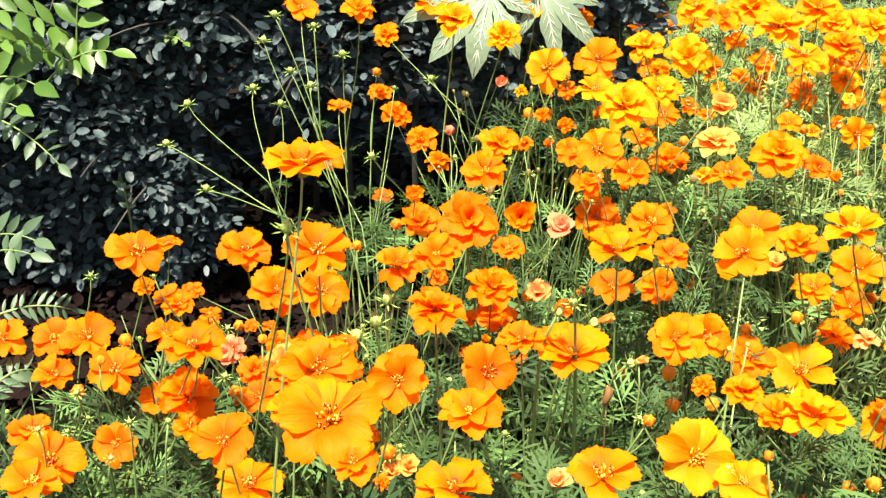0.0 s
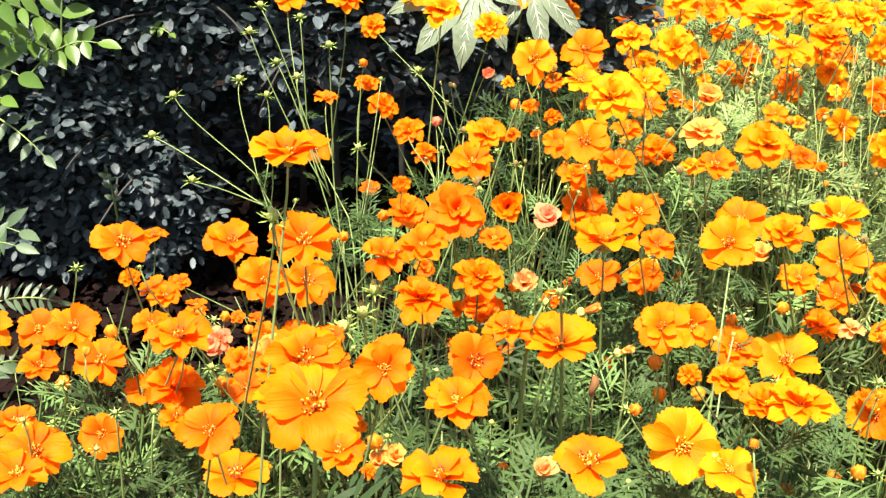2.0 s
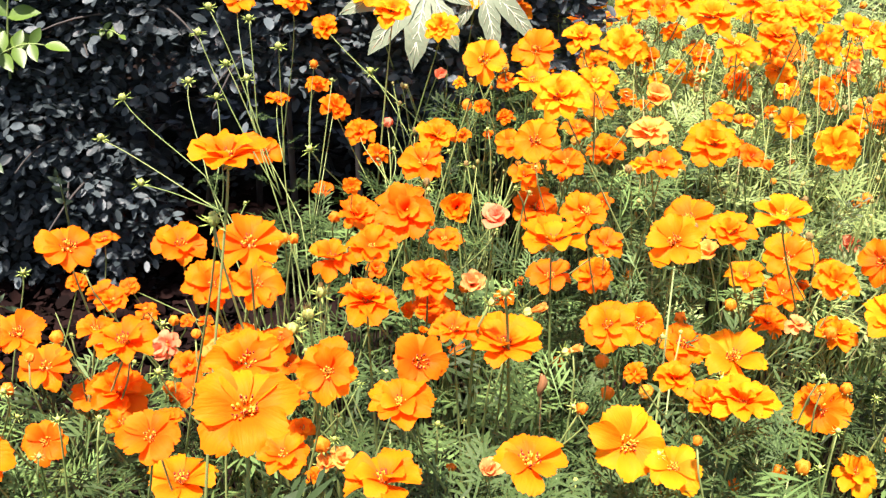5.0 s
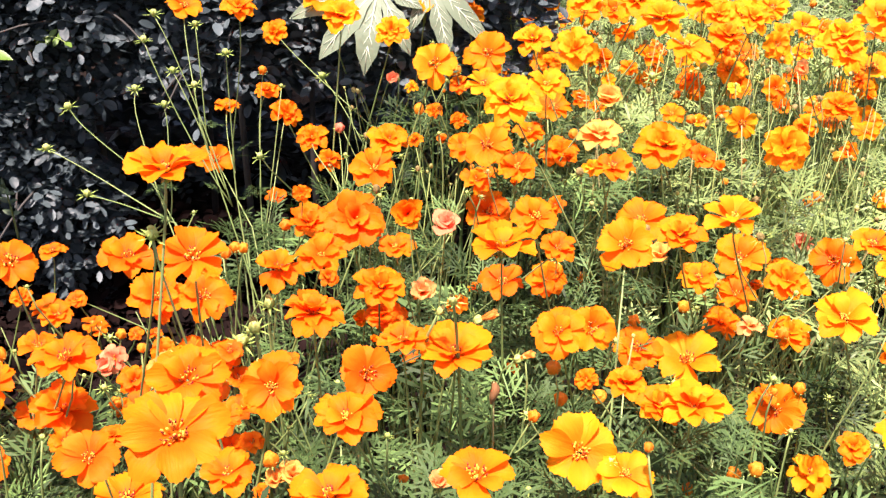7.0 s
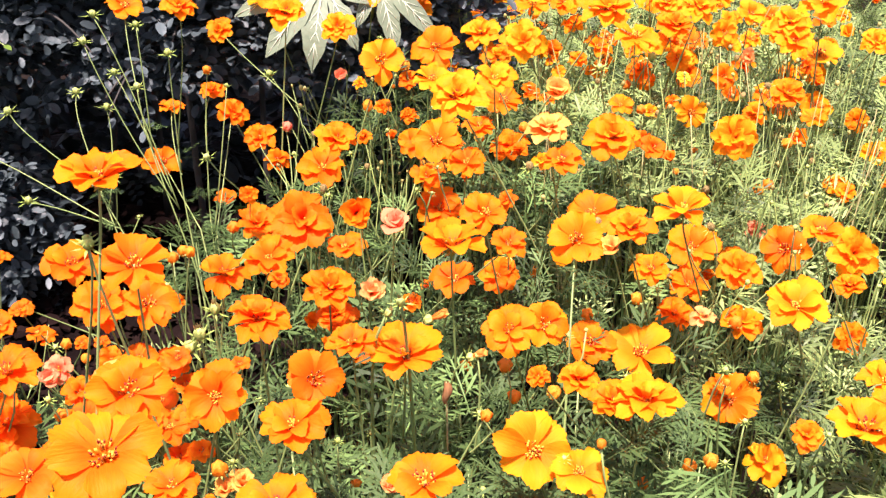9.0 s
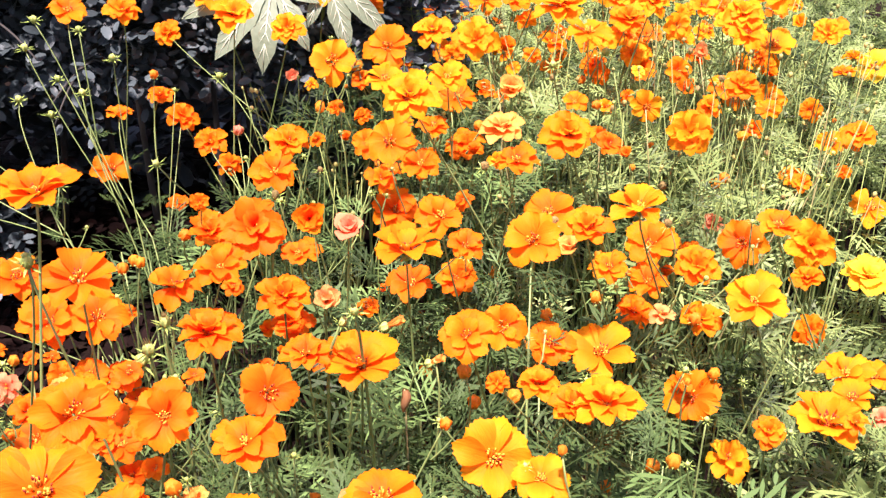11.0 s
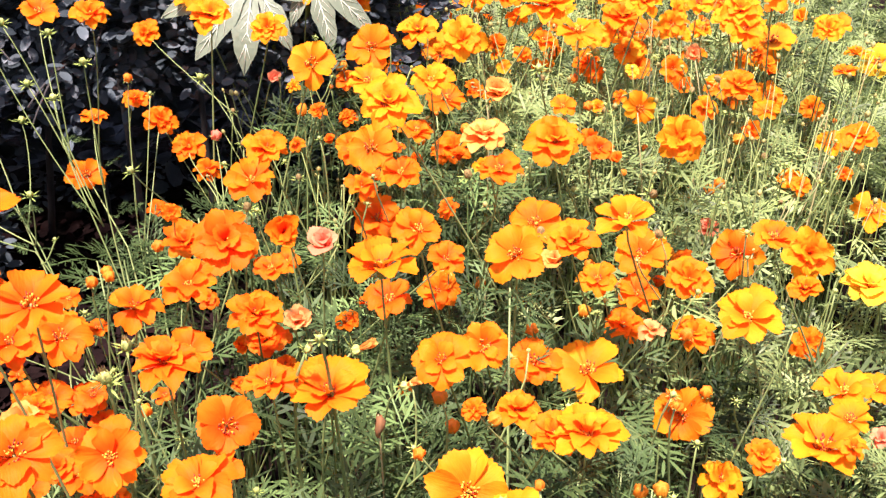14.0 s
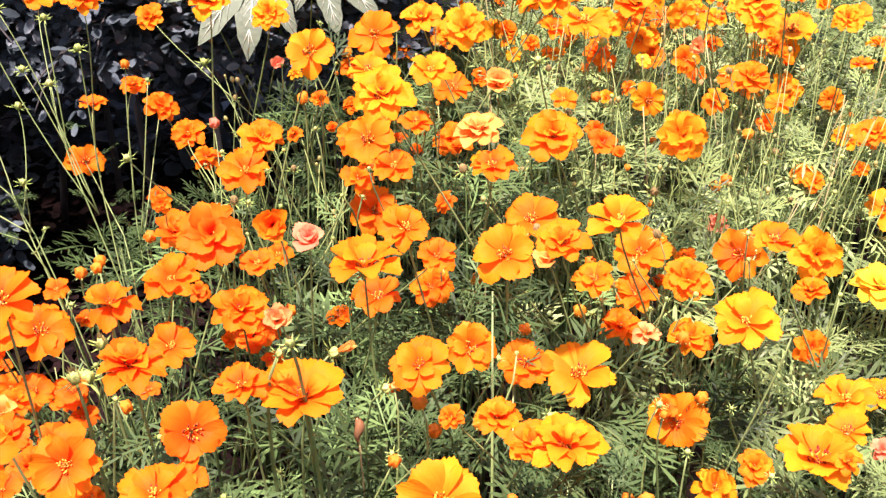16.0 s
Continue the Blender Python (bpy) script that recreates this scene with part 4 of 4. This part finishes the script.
# ---- the bed beyond, and buds among the flowers ----
rf = random.Random(21)
for k in range(46):
    y = 1.62 + 1.0 * rf.random() ** 1.3
    x = rf.uniform(0.28 + 0.08 * y, 0.40 + 0.40 * y)
    flower(x, y, 0.62 - 0.17 * (y - 1.4) + rf.uniform(-0.10, 0.05), rf.uniform(0.034, 0.050), rf.uniform(10, 60), rf.uniform(-60, 60), rf.choice((0.3, 0.5, 0.6, 0.75, 0.8, 0.85)), rf.choice("ssudc"))
for k in range(64):
    y = rf.uniform(1.2, 1.95)
    x = rf.uniform(0.10, 0.22 + 0.40 * y)
    flower(x, y, rf.uniform(0.50, 0.58), rf.uniform(0.020, 0.038), rf.uniform(0, 60), rf.uniform(-90, 90), rf.choice((0.2, 0.35, 0.45, 0.5, 0.6, 0.7)), rf.choice("sucwwbb"))
for k in range(24):
    flower(rf.uniform(-0.02, 0.58), rf.uniform(0.75, 1.2), rf.uniform(0.43, 0.49), rf.uniform(0.016, 0.030), rf.uniform(0, 50), rf.uniform(-90, 90), rf.choice((0.2, 0.4, 0.5, 0.6)), rf.choice("scwbb"))
for k in range(190):
    y = rf.uniform(0.5, 1.9)
    x = rf.uniform(-0.42 if y < 1.0 else 0.02, 0.30 + 0.42 * y)
    flower(x, y, rf.uniform(0.42, 0.56) + 0.03 * y, rf.uniform(0.0065, 0.011), rf.uniform(0, 40), rf.uniform(-180, 180), 0.4, "g" if rf.random() < 0.93 else "b")


for k in range(44):
    flower(rf.uniform(-0.50, -0.08), rf.uniform(0.88, 1.26), rf.uniform(0.24, 0.46), rf.uniform(0.008, 0.012), rf.uniform(0, 60), rf.uniform(-180, 180), 0.4, "g")
for k in range(46):
    a = Vector((rf.uniform(-0.50, 0.0), rf.uniform(0.98, 1.26), 0))
    h = Vector((rf.uniform(-0.20, 0.16), rf.uniform(-0.10, 0.08), rf.uniform(0.30, 0.46)))
    vs, fs = tube(bezier(Vector((0, 0, 0)), h * 0.3 + Vector((0, 0, 0.05)), h * 0.7 + Vector((0, 0, 0.02)), h, 7), [0.0013 - 0.0001 * i for i in range(8)], 5)
    ob = new("leaning_stem", mesh_of("leaning_stem", vs, fs, STEM))
    ob.location = a
    tagged(ob, "thin bare green cosmos stem leaning over the mulch", "stem", "leaning stems before the hedge")
STRAW = material("straw", (0.22, 0.20, 0.07), (0.50, 0.46, 0.20), rough=0.6, grain=30, thin=0.1, bump=0.2, stretch=(1, 1, 0.2))
SPENT = bud_mesh(DRY, random.Random(9), 1.3)


def spent_head(x, y, z, wide):
    """A head that has dropped its petals: a dry knob in spread sepals."""
    base, head, n = Vector((x + rf.uniform(-0.06, 0.06), y + rf.uniform(-0.03, 0.06), 0)), Vector((x, y, z)), facing(x, y, rf.uniform(0, 40), rf.uniform(-180, 180))
    root = new("spent_flower_head")
    root.location = base
    tagged(root, "dry brownish spent cosmos head without petals", "seed head", "spent heads in the bed")
    stalk(root, base, head, n, 0.0009)
    m = Matrix.Translation(head - base) @ n.to_track_quat("Z", "Y").to_matrix().to_4x4()
    part("knob", SPENT, root, m @ Matrix.Translation((0, 0, wide * 0.3)) @ Matrix.Scale(wide * 0.7, 4))
    part("calyx", rf.choice(SPIKY), root, m @ Matrix.Translation((0, 0, wide * 0.25)) @ Matrix.Scale(wide * 0.5, 4))


for k in range(26):
    y = rf.uniform(1.0, 1.9)
    spent_head(rf.uniform(0.02, 0.28 + 0.40 * y), y, rf.uniform(0.46, 0.62), rf.uniform(0.008, 0.013))
for k in range(22):
    y = rf.uniform(1.0, 1.9)
    x = rf.uniform(0.22, 0.30 + 0.40 * y)
    a = Vector((x, y, 0))
    b = a + Vector((rf.uniform(-0.12, 0.16), rf.uniform(-0.06, 0.10), rf.uniform(0.46, 0.62)))
    vs, fs = tube(bezier(Vector((0, 0, 0)), (b - a) * 0.3 + Vector((0, 0, 0.05)), (b - a) * 0.7 + Vector((0, 0, 0.03)), b - a, 8), [0.0015 - 0.0001 * i for i in range(9)], 5)
    ob = new("dry_stem", mesh_of("dry_stem", vs, fs, STRAW))
    ob.location = a
    tagged(ob, "pale straw-coloured bare cosmos stem leaning in the bed", "stem", "dry stems in the bed")


def tuft_mesh(rng):
    """The dry brush of withered petals on a seed cup, unit tall."""
    verts, faces = [], []
    for k in range(14):
        a = rng.uniform(0, 6.28)
        r = rng.uniform(0.05, 0.28)
        vs, fs = blade(Vector((r * math.cos(a), r * math.sin(a), 0)), Vector((0.5 * r * math.cos(a), 0.5 * r * math.sin(a), 1)), Vector((math.sin(a), -math.cos(a), 0.1)), rng.uniform(0.6, 1.1), 0.09, rng.uniform(-0.1, 0.15))
        s = len(verts)
        verts += vs
        faces += [tuple(i + s for i in f) for f in fs]
    return mesh_of("tuft", verts, faces, DRY)


TUFT = tuft_mesh(random.Random(15))
CUP = bud_mesh(BUD, random.Random(16), 1.3)


def seed_cup(x, y, z, wide, tilt, turn):
    """A ripening green cup with long spread sepals and a dry tuft."""
    base, head, n = Vector((x + rf.uniform(-0.03, 0.03), y + 0.03, 0)), Vector((x, y, z)), facing(x, y, tilt, turn)
    root = new("seed_head")
    root.location = base
    tagged(root, "green seed cup with long sepals and a dry tuft", "seed head", "seed cups in the bed")
    stalk(root, base, head, n, 0.0016)
    m = Matrix.Translation(head - base) @ n.to_track_quat("Z", "Y").to_matrix().to_4x4() @ pose(0, 0, 0, 0, 0, rf.uniform(0, 360))
    part("cup", CUP, root, m @ Matrix.Translation((0, 0, wide * 0.4)) @ Matrix.Scale(wide, 4))
    part("calyx", rf.choice(SPIKY), root, m @ Matrix.Translation((0, 0, wide * 0.2)) @ Matrix.Scale(wide * 0.62, 4))
    part("tuft", TUFT, root, m @ Matrix.Translation((0, 0, wide * 0.75)) @ Matrix.Scale(wide * 0.9, 4), "dry straw-coloured tuft")


def closing_bud(x, y, z, long, tilt, turn):
    """A slender pale bud: rolled cream petals out of a green cup."""
    base, head, n = Vector((x + rf.uniform(-0.05, 0.05), y + 0.04, 0)), Vector((x, y, z)), facing(x, y, tilt, turn)
    root = new("cosmos_bud")
    root.location = base
    tagged(root, "slender pale yellow rolled-up bud in a green cup", "flower bud", "cosmos buds in the bed")
    stalk(root, base, head, n, 0.0012)
    m = Matrix.Translation(head - base) @ n.to_track_quat("Z", "Y").to_matrix().to_4x4() @ pose(0, 0, 0, 0, 0, rf.uniform(0, 360))
    part("calyx", rf.choice(SPIKY), root, m @ Matrix.Translation((0, 0, long * 0.15)) @ Matrix.Scale(long * 0.27, 4))
    part("cup", BUDS["green"], root, m @ Matrix.Translation((0, 0, long * 0.15)) @ Matrix.Scale(long * 0.42, 4))
    for k in range(5):
        part("petal", rf.choice(PETALS["cream"]), root, m @ pose(0, 0, long * 0.1, 0, 0, 72 * k) @ pose(long * 0.04, 0, 0, 0, -84, 0) @ Matrix.Diagonal((long, long * 0.5, long * 0.5, 1)))


def withered_leaf(x, y, z, tall):
    """A brown leaf curled lengthwise on a dead stem."""
    root = new("withered_leaf")
    root.location = (x, y, 0)
    tagged(root, "curled brown withered leaf on a thin stem", "dead leaf")
    vs, fs = tube([Vector((0, 0, 0)), Vector((0.004, 0, z * 0.6)), Vector((0, 0, z))], [0.0012, 0.001, 0.0008], 5)
    part("stem", mesh_of("stem", vs, fs, STRAW), root)
    verts, faces = [], []
    for i in range(8):
        t = i / 7
        w = tall * 0.16 * math.sin(math.pi * min(1, 0.12 + 0.88 * t)) + 0.0006
        for k in range(7):
            a = radians(-150 + 50 * k)
            verts.append((w * math.cos(a) + 0.06 * tall * math.sin(5 * t), w * math.sin(a), z - tall * t))
    faces = [(7 * i + k, 7 * i + k + 1, 7 * i + k + 8, 7 * i + k + 7) for i in range(7) for k in range(6)]
    part("leaf", mesh_of("leaf", verts, faces, WITHERED), root, label="rust-brown curled leaf")


WITHERED = material("withered_leaf", (0.10, 0.045, 0.015), (0.48, 0.24, 0.10), rough=0.75, grain=60, thin=0.15, bump=0.4, stretch=(1, 1, 0.2))
seed_cup(-0.054, 0.892, 0.588, 0.0095, 10, 40)
seed_cup(-0.059, 0.812, 0.612, 0.010, 8, -60)
seed_cup(0.109, 0.771, 0.658, 0.007, 20, -30)
seed_cup(0.098, 0.785, 0.640, 0.006, 35, 70)
closing_bud(0.181, 0.876, 0.527, 0.021, 55, 60)
closing_bud(0.137, 0.849, 0.590, 0.022, 60, 75)
withered_leaf(0.155, 0.836, 0.530, 0.026)
flower(-0.120, 0.737, 0.744, 0.018, 8, 20, 9, "g")


def far_stems(rng, count):
    """The tangle of thin stems with small buds and dry heads at the bed's far side."""
    green, tips = [], []
    for k in range(count + 22):
        y = rng.uniform(1.15, 2.3)
        x = rng.uniform(max(0.12, 0.55 - 0.3 * (y - 1.15)), 0.36 + 0.42 * y)
        if k >= count:  # the loose edge of the bed before the hollow
            x, y = rng.uniform(0.06, 0.22), rng.uniform(1.34, 1.60)
        a = Vector((x + rng.gauss(0, 0.03), y, 0))
        b = Vector((x + rng.gauss(0, 0.07 if k < count else 0.09), y + rng.gauss(0, 0.04), rng.uniform(0.50, 0.66) - 0.06 * (y - 1.2) - (0 if k < count else 0.07)))
        c = a.lerp(b, 0.6) + Vector((rng.gauss(0, 0.02), rng.gauss(0, 0.02), 0.02))
        green.append(tube([a, a.lerp(b, 0.35) + Vector((rng.gauss(0, 0.006), 0, 0)), c, b], [0.0012, 0.0011, 0.0009, 0.0007], 4))
        r = rng.uniform(0.0018, 0.0036)
        d = (b - c).normalized()
        tips.append(tube([b - d * r * 0.4, b + d * r * 0.5, b + d * r * 1.5, b + d * r * 2.1], [r * 0.4, r, r * 0.9, r * 0.3], 6))
        for q in range(3):
            way = d * 0.4 + Vector((rng.gauss(0, 1), rng.gauss(0, 1), rng.gauss(0, 0.4)))
            tips.append(blade(b, way, Vector((0, 0.3, 1)), r * 2.6, r * 0.4))
            green.append(blade(c.lerp(b, rng.uniform(-0.6, 0.4)), way + Vector((0, 0, 0.5)), Vector((0, 0.3, 1)), rng.uniform(0.012, 0.03), 0.0012))
    joined("thin_stems", green, STRAW_GREEN, "tangle of thin pale green cosmos stems", "stems")
    joined("small_buds", tips, TIP, "many tiny yellowish-green buds and dry heads", "buds")


STRAW_GREEN = material("pale_stem", (0.10, 0.15, 0.035), (0.30, 0.38, 0.11), rough=0.55, grain=30, thin=0.1, bump=0.2, per="island", spread=0.7)
TIP = material("small_bud", (0.16, 0.15, 0.03), (0.46, 0.42, 0.14), rough=0.55, grain=30, thin=0.15, bump=0.2, per="island", spread=0.8)
far_stems(random.Random(61), 200)


# ---- cosmos foliage ----
def feathery(rng, long):
    """A twice-divided leaf along +x: broad strap lobes on a narrow blade, all of one piece. Vertices and faces."""
    verts, faces = [], []
    sag, curve = rng.uniform(0.10, 0.45), rng.uniform(-0.18, 0.18)
    stops = (0.0, 0.28, 0.45, 0.60, 0.74, 0.86)

    def lobe(root, way, ln, w, fall):
        """A strap with a pointed end out of the vertex root; gives its four shoulder vertices."""
        at, way = verts[root], way.normalized()
        side = Vector((-way.y, way.x, rng.uniform(-0.3, 0.3))).normalized() * w
        s = len(verts)
        for f, k in ((0.30, 0.85), (0.68, 1.0)):
            mid = at + way * ln * f - Vector((0, 0, fall * f * f * ln))
            verts.extend((mid + side * k, mid - side * k))
        verts.append(at + way * ln - Vector((0, 0, fall * ln)))
        faces.extend(((root, s + 1, s), (s, s + 1, s + 3, s + 2), (s + 2, s + 3, s + 4)))
        return s

    for i, t in enumerate(stops):
        p, w = Vector((t * long, curve * t * t * long, -sag * t * t * long)), (0.007 + 0.010 * t) * long
        verts.extend((p + Vector((0, w, 0)), p - Vector((0, w, 0))))
        if i:
            faces.append((2 * i - 2, 2 * i - 1, 2 * i + 1, 2 * i))
    for i in range(1, 6):
        for sg in (0, 1):
            ln = long * (0.42, 0.40, 0.34, 0.26, 0.19)[i - 1] * rng.uniform(0.8, 1.15)
            way = Vector((rng.uniform(0.55, 0.85), -0.75 if sg else 0.75, rng.uniform(-0.25, 0.2)))
            s = lobe(2 * i + sg, way, ln, max(ln * 0.058, 0.016 * long), rng.uniform(0.0, 0.25))
            turned = Vector((-way.y, way.x, 0))
            for v, k, f in ((s, 1, 0.50), (s + 1, -1, 0.50), (s + 2, 1, 0.34))[: (3, 3, 2, 0, 0)[i - 1]]:
                lobe(v, way * 0.9 + turned * 0.75 * k, ln * f * rng.uniform(0.9, 1.35), ln * 0.046, rng.uniform(0.0, 0.3))
    lobe(10, Vector((1, 0.2 * curve, -sag)), long * 0.26, long * 0.019, 0.1)
    return verts, faces


LEAF_KINDS = []
rl = random.Random(31)
for _ in range(14):
    vs, fs = feathery(rl, 1.0)
    LEAF_KINDS.append((np.array([tuple(v) for v in vs]), fs))


def bed_edge(x, y):
    """Whether the bed covers this spot; the mulched hollow before the hedge stays bare."""
    if x < 0.24 and y > 1.62:
        return False
    wavy = 0.05 * noise.noise((x * 8, y * 8, 0))
    if x < -0.20:
        return y < 1.08 + wavy and x > -0.75
    return x > 0.08 or y < 1.20 + 0.9 * (x + 0.20) + wavy


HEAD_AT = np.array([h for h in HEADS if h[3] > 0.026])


# camera positions (x, y) at the start, middle and end of its move
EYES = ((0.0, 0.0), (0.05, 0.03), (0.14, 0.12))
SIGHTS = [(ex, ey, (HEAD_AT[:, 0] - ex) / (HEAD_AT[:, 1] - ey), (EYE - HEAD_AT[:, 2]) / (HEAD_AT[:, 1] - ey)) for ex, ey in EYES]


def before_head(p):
    """Whether a leaf at p would hide a head in the camera's view, from any of EYES."""
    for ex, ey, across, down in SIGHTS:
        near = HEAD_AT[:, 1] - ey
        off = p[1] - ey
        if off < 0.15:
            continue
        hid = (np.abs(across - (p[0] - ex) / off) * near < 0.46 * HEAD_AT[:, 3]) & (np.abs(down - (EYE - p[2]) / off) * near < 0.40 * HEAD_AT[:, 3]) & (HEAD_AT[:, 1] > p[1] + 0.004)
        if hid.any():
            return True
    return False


def crown_at(x, y):
    """The height of the leaf canopy: a hand's breadth under the heads that stand round here."""
    w = np.exp(-((HEAD_AT[:, 0] - x) ** 2 + (HEAD_AT[:, 1] - y) ** 2) / (2 * 0.10**2))
    return float(((w * HEAD_AT[:, 2]).sum() + 0.8 * (0.47 + 0.03 * y)) / (w.sum() + 0.8)) - 0.085


def shoot_leaves(rng, tall):
    """Poses and sizes of the leaves of one leafy shoot: crossed pairs, small and steep at the tip, long and spread below."""
    out = []
    turn, z, k = rng.uniform(0, 360), tall, 0
    while z > tall * 0.5 and k < 3:
        size = min(0.060 + 0.020 * k, 0.115) * rng.uniform(0.8, 1.25)
        steep = max(0, 42 - 14 * k) + rng.uniform(-14, 14)
        for half in (0, 180):
            out.append((pose(0, 0, z + rng.uniform(-0.006, 0.006), 0, 0, turn + half + rng.uniform(-18, 18)) @ pose(0.002, 0, 0, rng.gauss(0, 22), -steep, 0), size * rng.uniform(0.85, 1.15)))
        turn += 90 + rng.uniform(-25, 25)
        z -= rng.uniform(0.024, 0.045) + 0.004 * k
        k += 1
    return out


def shoot_spots(count, rng):
    """Spots over the bed with the height that a shoot reaches there."""
    made = 0
    while made < count:
        y = 0.25 + 3.0 * rng.random() ** 1.6 if rng.random() < 0.8 else rng.uniform(1.5, 2.6)
        x = rng.uniform(-0.66 - 0.05 * y, 0.45 + 0.62 * y) if y < 1.5 else rng.uniform(0.1, 0.45 + 0.62 * y)
        if not bed_edge(x, y):
            continue
        crown = crown_at(x, y) + 0.09 * noise.noise((x * 9, y * 9, 5)) + rng.gauss(-0.012, 0.048)
        if x < 0.12 and y > 0.95:
            crown -= 0.07
        crown = max(0.26, crown)
        made += 1
        yield x, y, crown


STALK_SHAPE = tube([Vector((0, 0, 0)), Vector((0.004, 0.003, 0.5)), Vector((0, 0, 1))], [0.0022, 0.0019, 0.0009], 4)
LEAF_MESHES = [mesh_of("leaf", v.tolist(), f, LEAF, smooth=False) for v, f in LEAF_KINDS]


def fork_leaves(rng):
    """Small leaves where the tall stems fork."""
    for fork, root in FORKS.items():
        at = Vector(fork) - root.location
        for k in range(3):
            p = at.lerp(Vector((0, 0, 0)), 0.0 if k < 2 else rng.uniform(0.04, 0.3))
            m = Matrix.Translation(p) @ pose(0, 0, 0, 0, 0, rng.uniform(0, 360)) @ pose(0, 0, 0, rng.gauss(0, 25), -rng.uniform(-10, 40), 0)
            part("leaf", rng.choice(LEAF_MESHES), root, m @ Matrix.Scale(rng.uniform(0.018, 0.034), 4))


def lone_shoots(rng):
    """Leafy shoots that stand alone on the dark soil before the hollow."""
    stalk_me = mesh_of("stem", *STALK_SHAPE, STEM)
    for x, y, tall in ((-0.165, 1.40, 0.395), (-0.125, 1.37, 0.410), (-0.100, 1.41, 0.405), (-0.14, 1.43, 0.375), (-0.085, 1.36, 0.385), (-0.055, 1.40, 0.43), (-0.03, 1.45, 0.42), (0.0, 1.42, 0.44)):
        root = new("cosmos_shoot")
        root.location = (x, y, 0)
        tagged(root, "leafy cosmos shoot standing alone on dark soil", "plant shoot", "leafy shoots in the bed")
        part("stem", stalk_me, root, Matrix.Diagonal((1, 1, tall, 1)))
        for m, size in shoot_leaves(rng, tall):
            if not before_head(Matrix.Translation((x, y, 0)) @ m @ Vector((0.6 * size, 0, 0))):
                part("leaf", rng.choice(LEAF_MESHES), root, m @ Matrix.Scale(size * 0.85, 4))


def leafy_bed(count, rng, light=False):
    """The leafy shoots: those in the clear middle of the bed are things with their leaves, all others are one mass;
    light: the shoots on the right, the brighter light there put into a paler leaf colour.
    """
    verts, faces, s, single = [], [], 0, 0
    stalk_me = mesh_of("stem", *STALK_SHAPE, STEM)
    for x, y, tall in shoot_spots(count, rng):
        # shoots to the right, and near right, take the painted-light leaf colour
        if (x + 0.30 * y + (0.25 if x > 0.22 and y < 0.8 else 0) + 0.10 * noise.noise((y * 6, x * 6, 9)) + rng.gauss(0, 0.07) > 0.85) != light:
            continue
        spot = Matrix.Translation((x, y, 0))
        # leaves that would cover a head in the camera's view are left out
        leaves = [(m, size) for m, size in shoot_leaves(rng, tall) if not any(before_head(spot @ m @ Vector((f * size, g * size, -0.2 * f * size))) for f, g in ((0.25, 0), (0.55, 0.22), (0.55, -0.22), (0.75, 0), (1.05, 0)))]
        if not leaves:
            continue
        tall = min(tall, max(m.translation.z for m, size in leaves))
        if not light and single < 46 and 0.0 < x < 0.55 and 0.5 < y < 0.95:
            single += 1
            root = new("cosmos_shoot")
            root.location = (x, y, 0)
            tagged(root, "upright green cosmos shoot with feathery divided leaves", "plant shoot", "leafy shoots in the bed")
            part("stem", stalk_me, root, Matrix.Diagonal((1, 1, tall, 1)))
            for m, size in leaves:
                part("leaf", rng.choice(LEAF_MESHES), root, m @ Matrix.Scale(size, 4))
            continue
        for m, size in leaves:
            v, f = rng.choice(LEAF_KINDS)
            a = np.array(spot @ m @ Matrix.Scale(size, 4))
            verts.append(v @ a[:3, :3].T + a[:3, 3])
            faces += [tuple(i + s for i in q) for q in f]
            s += len(v)
        v = np.array([tuple(p) for p in STALK_SHAPE[0]]) * (1, 1, tall) + (x, y, 0)
        verts.append(v)
        faces += [tuple(i + s for i in q) for q in STALK_SHAPE[1]]
        s += len(v)
    me = mesh_of("cosmos_foliage", np.concatenate(verts).tolist(), faces, LIT_LEAF if light else LEAF, smooth=False)
    return tagged(new("cosmos_foliage", me), "pale yellowish-green cosmos leaves with bright light painted in" if light else "feathery green cosmos leaves under the flowers", "foliage", kind="stuff")


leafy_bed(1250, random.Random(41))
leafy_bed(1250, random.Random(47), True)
fork_leaves(random.Random(43))
lone_shoots(random.Random(53))
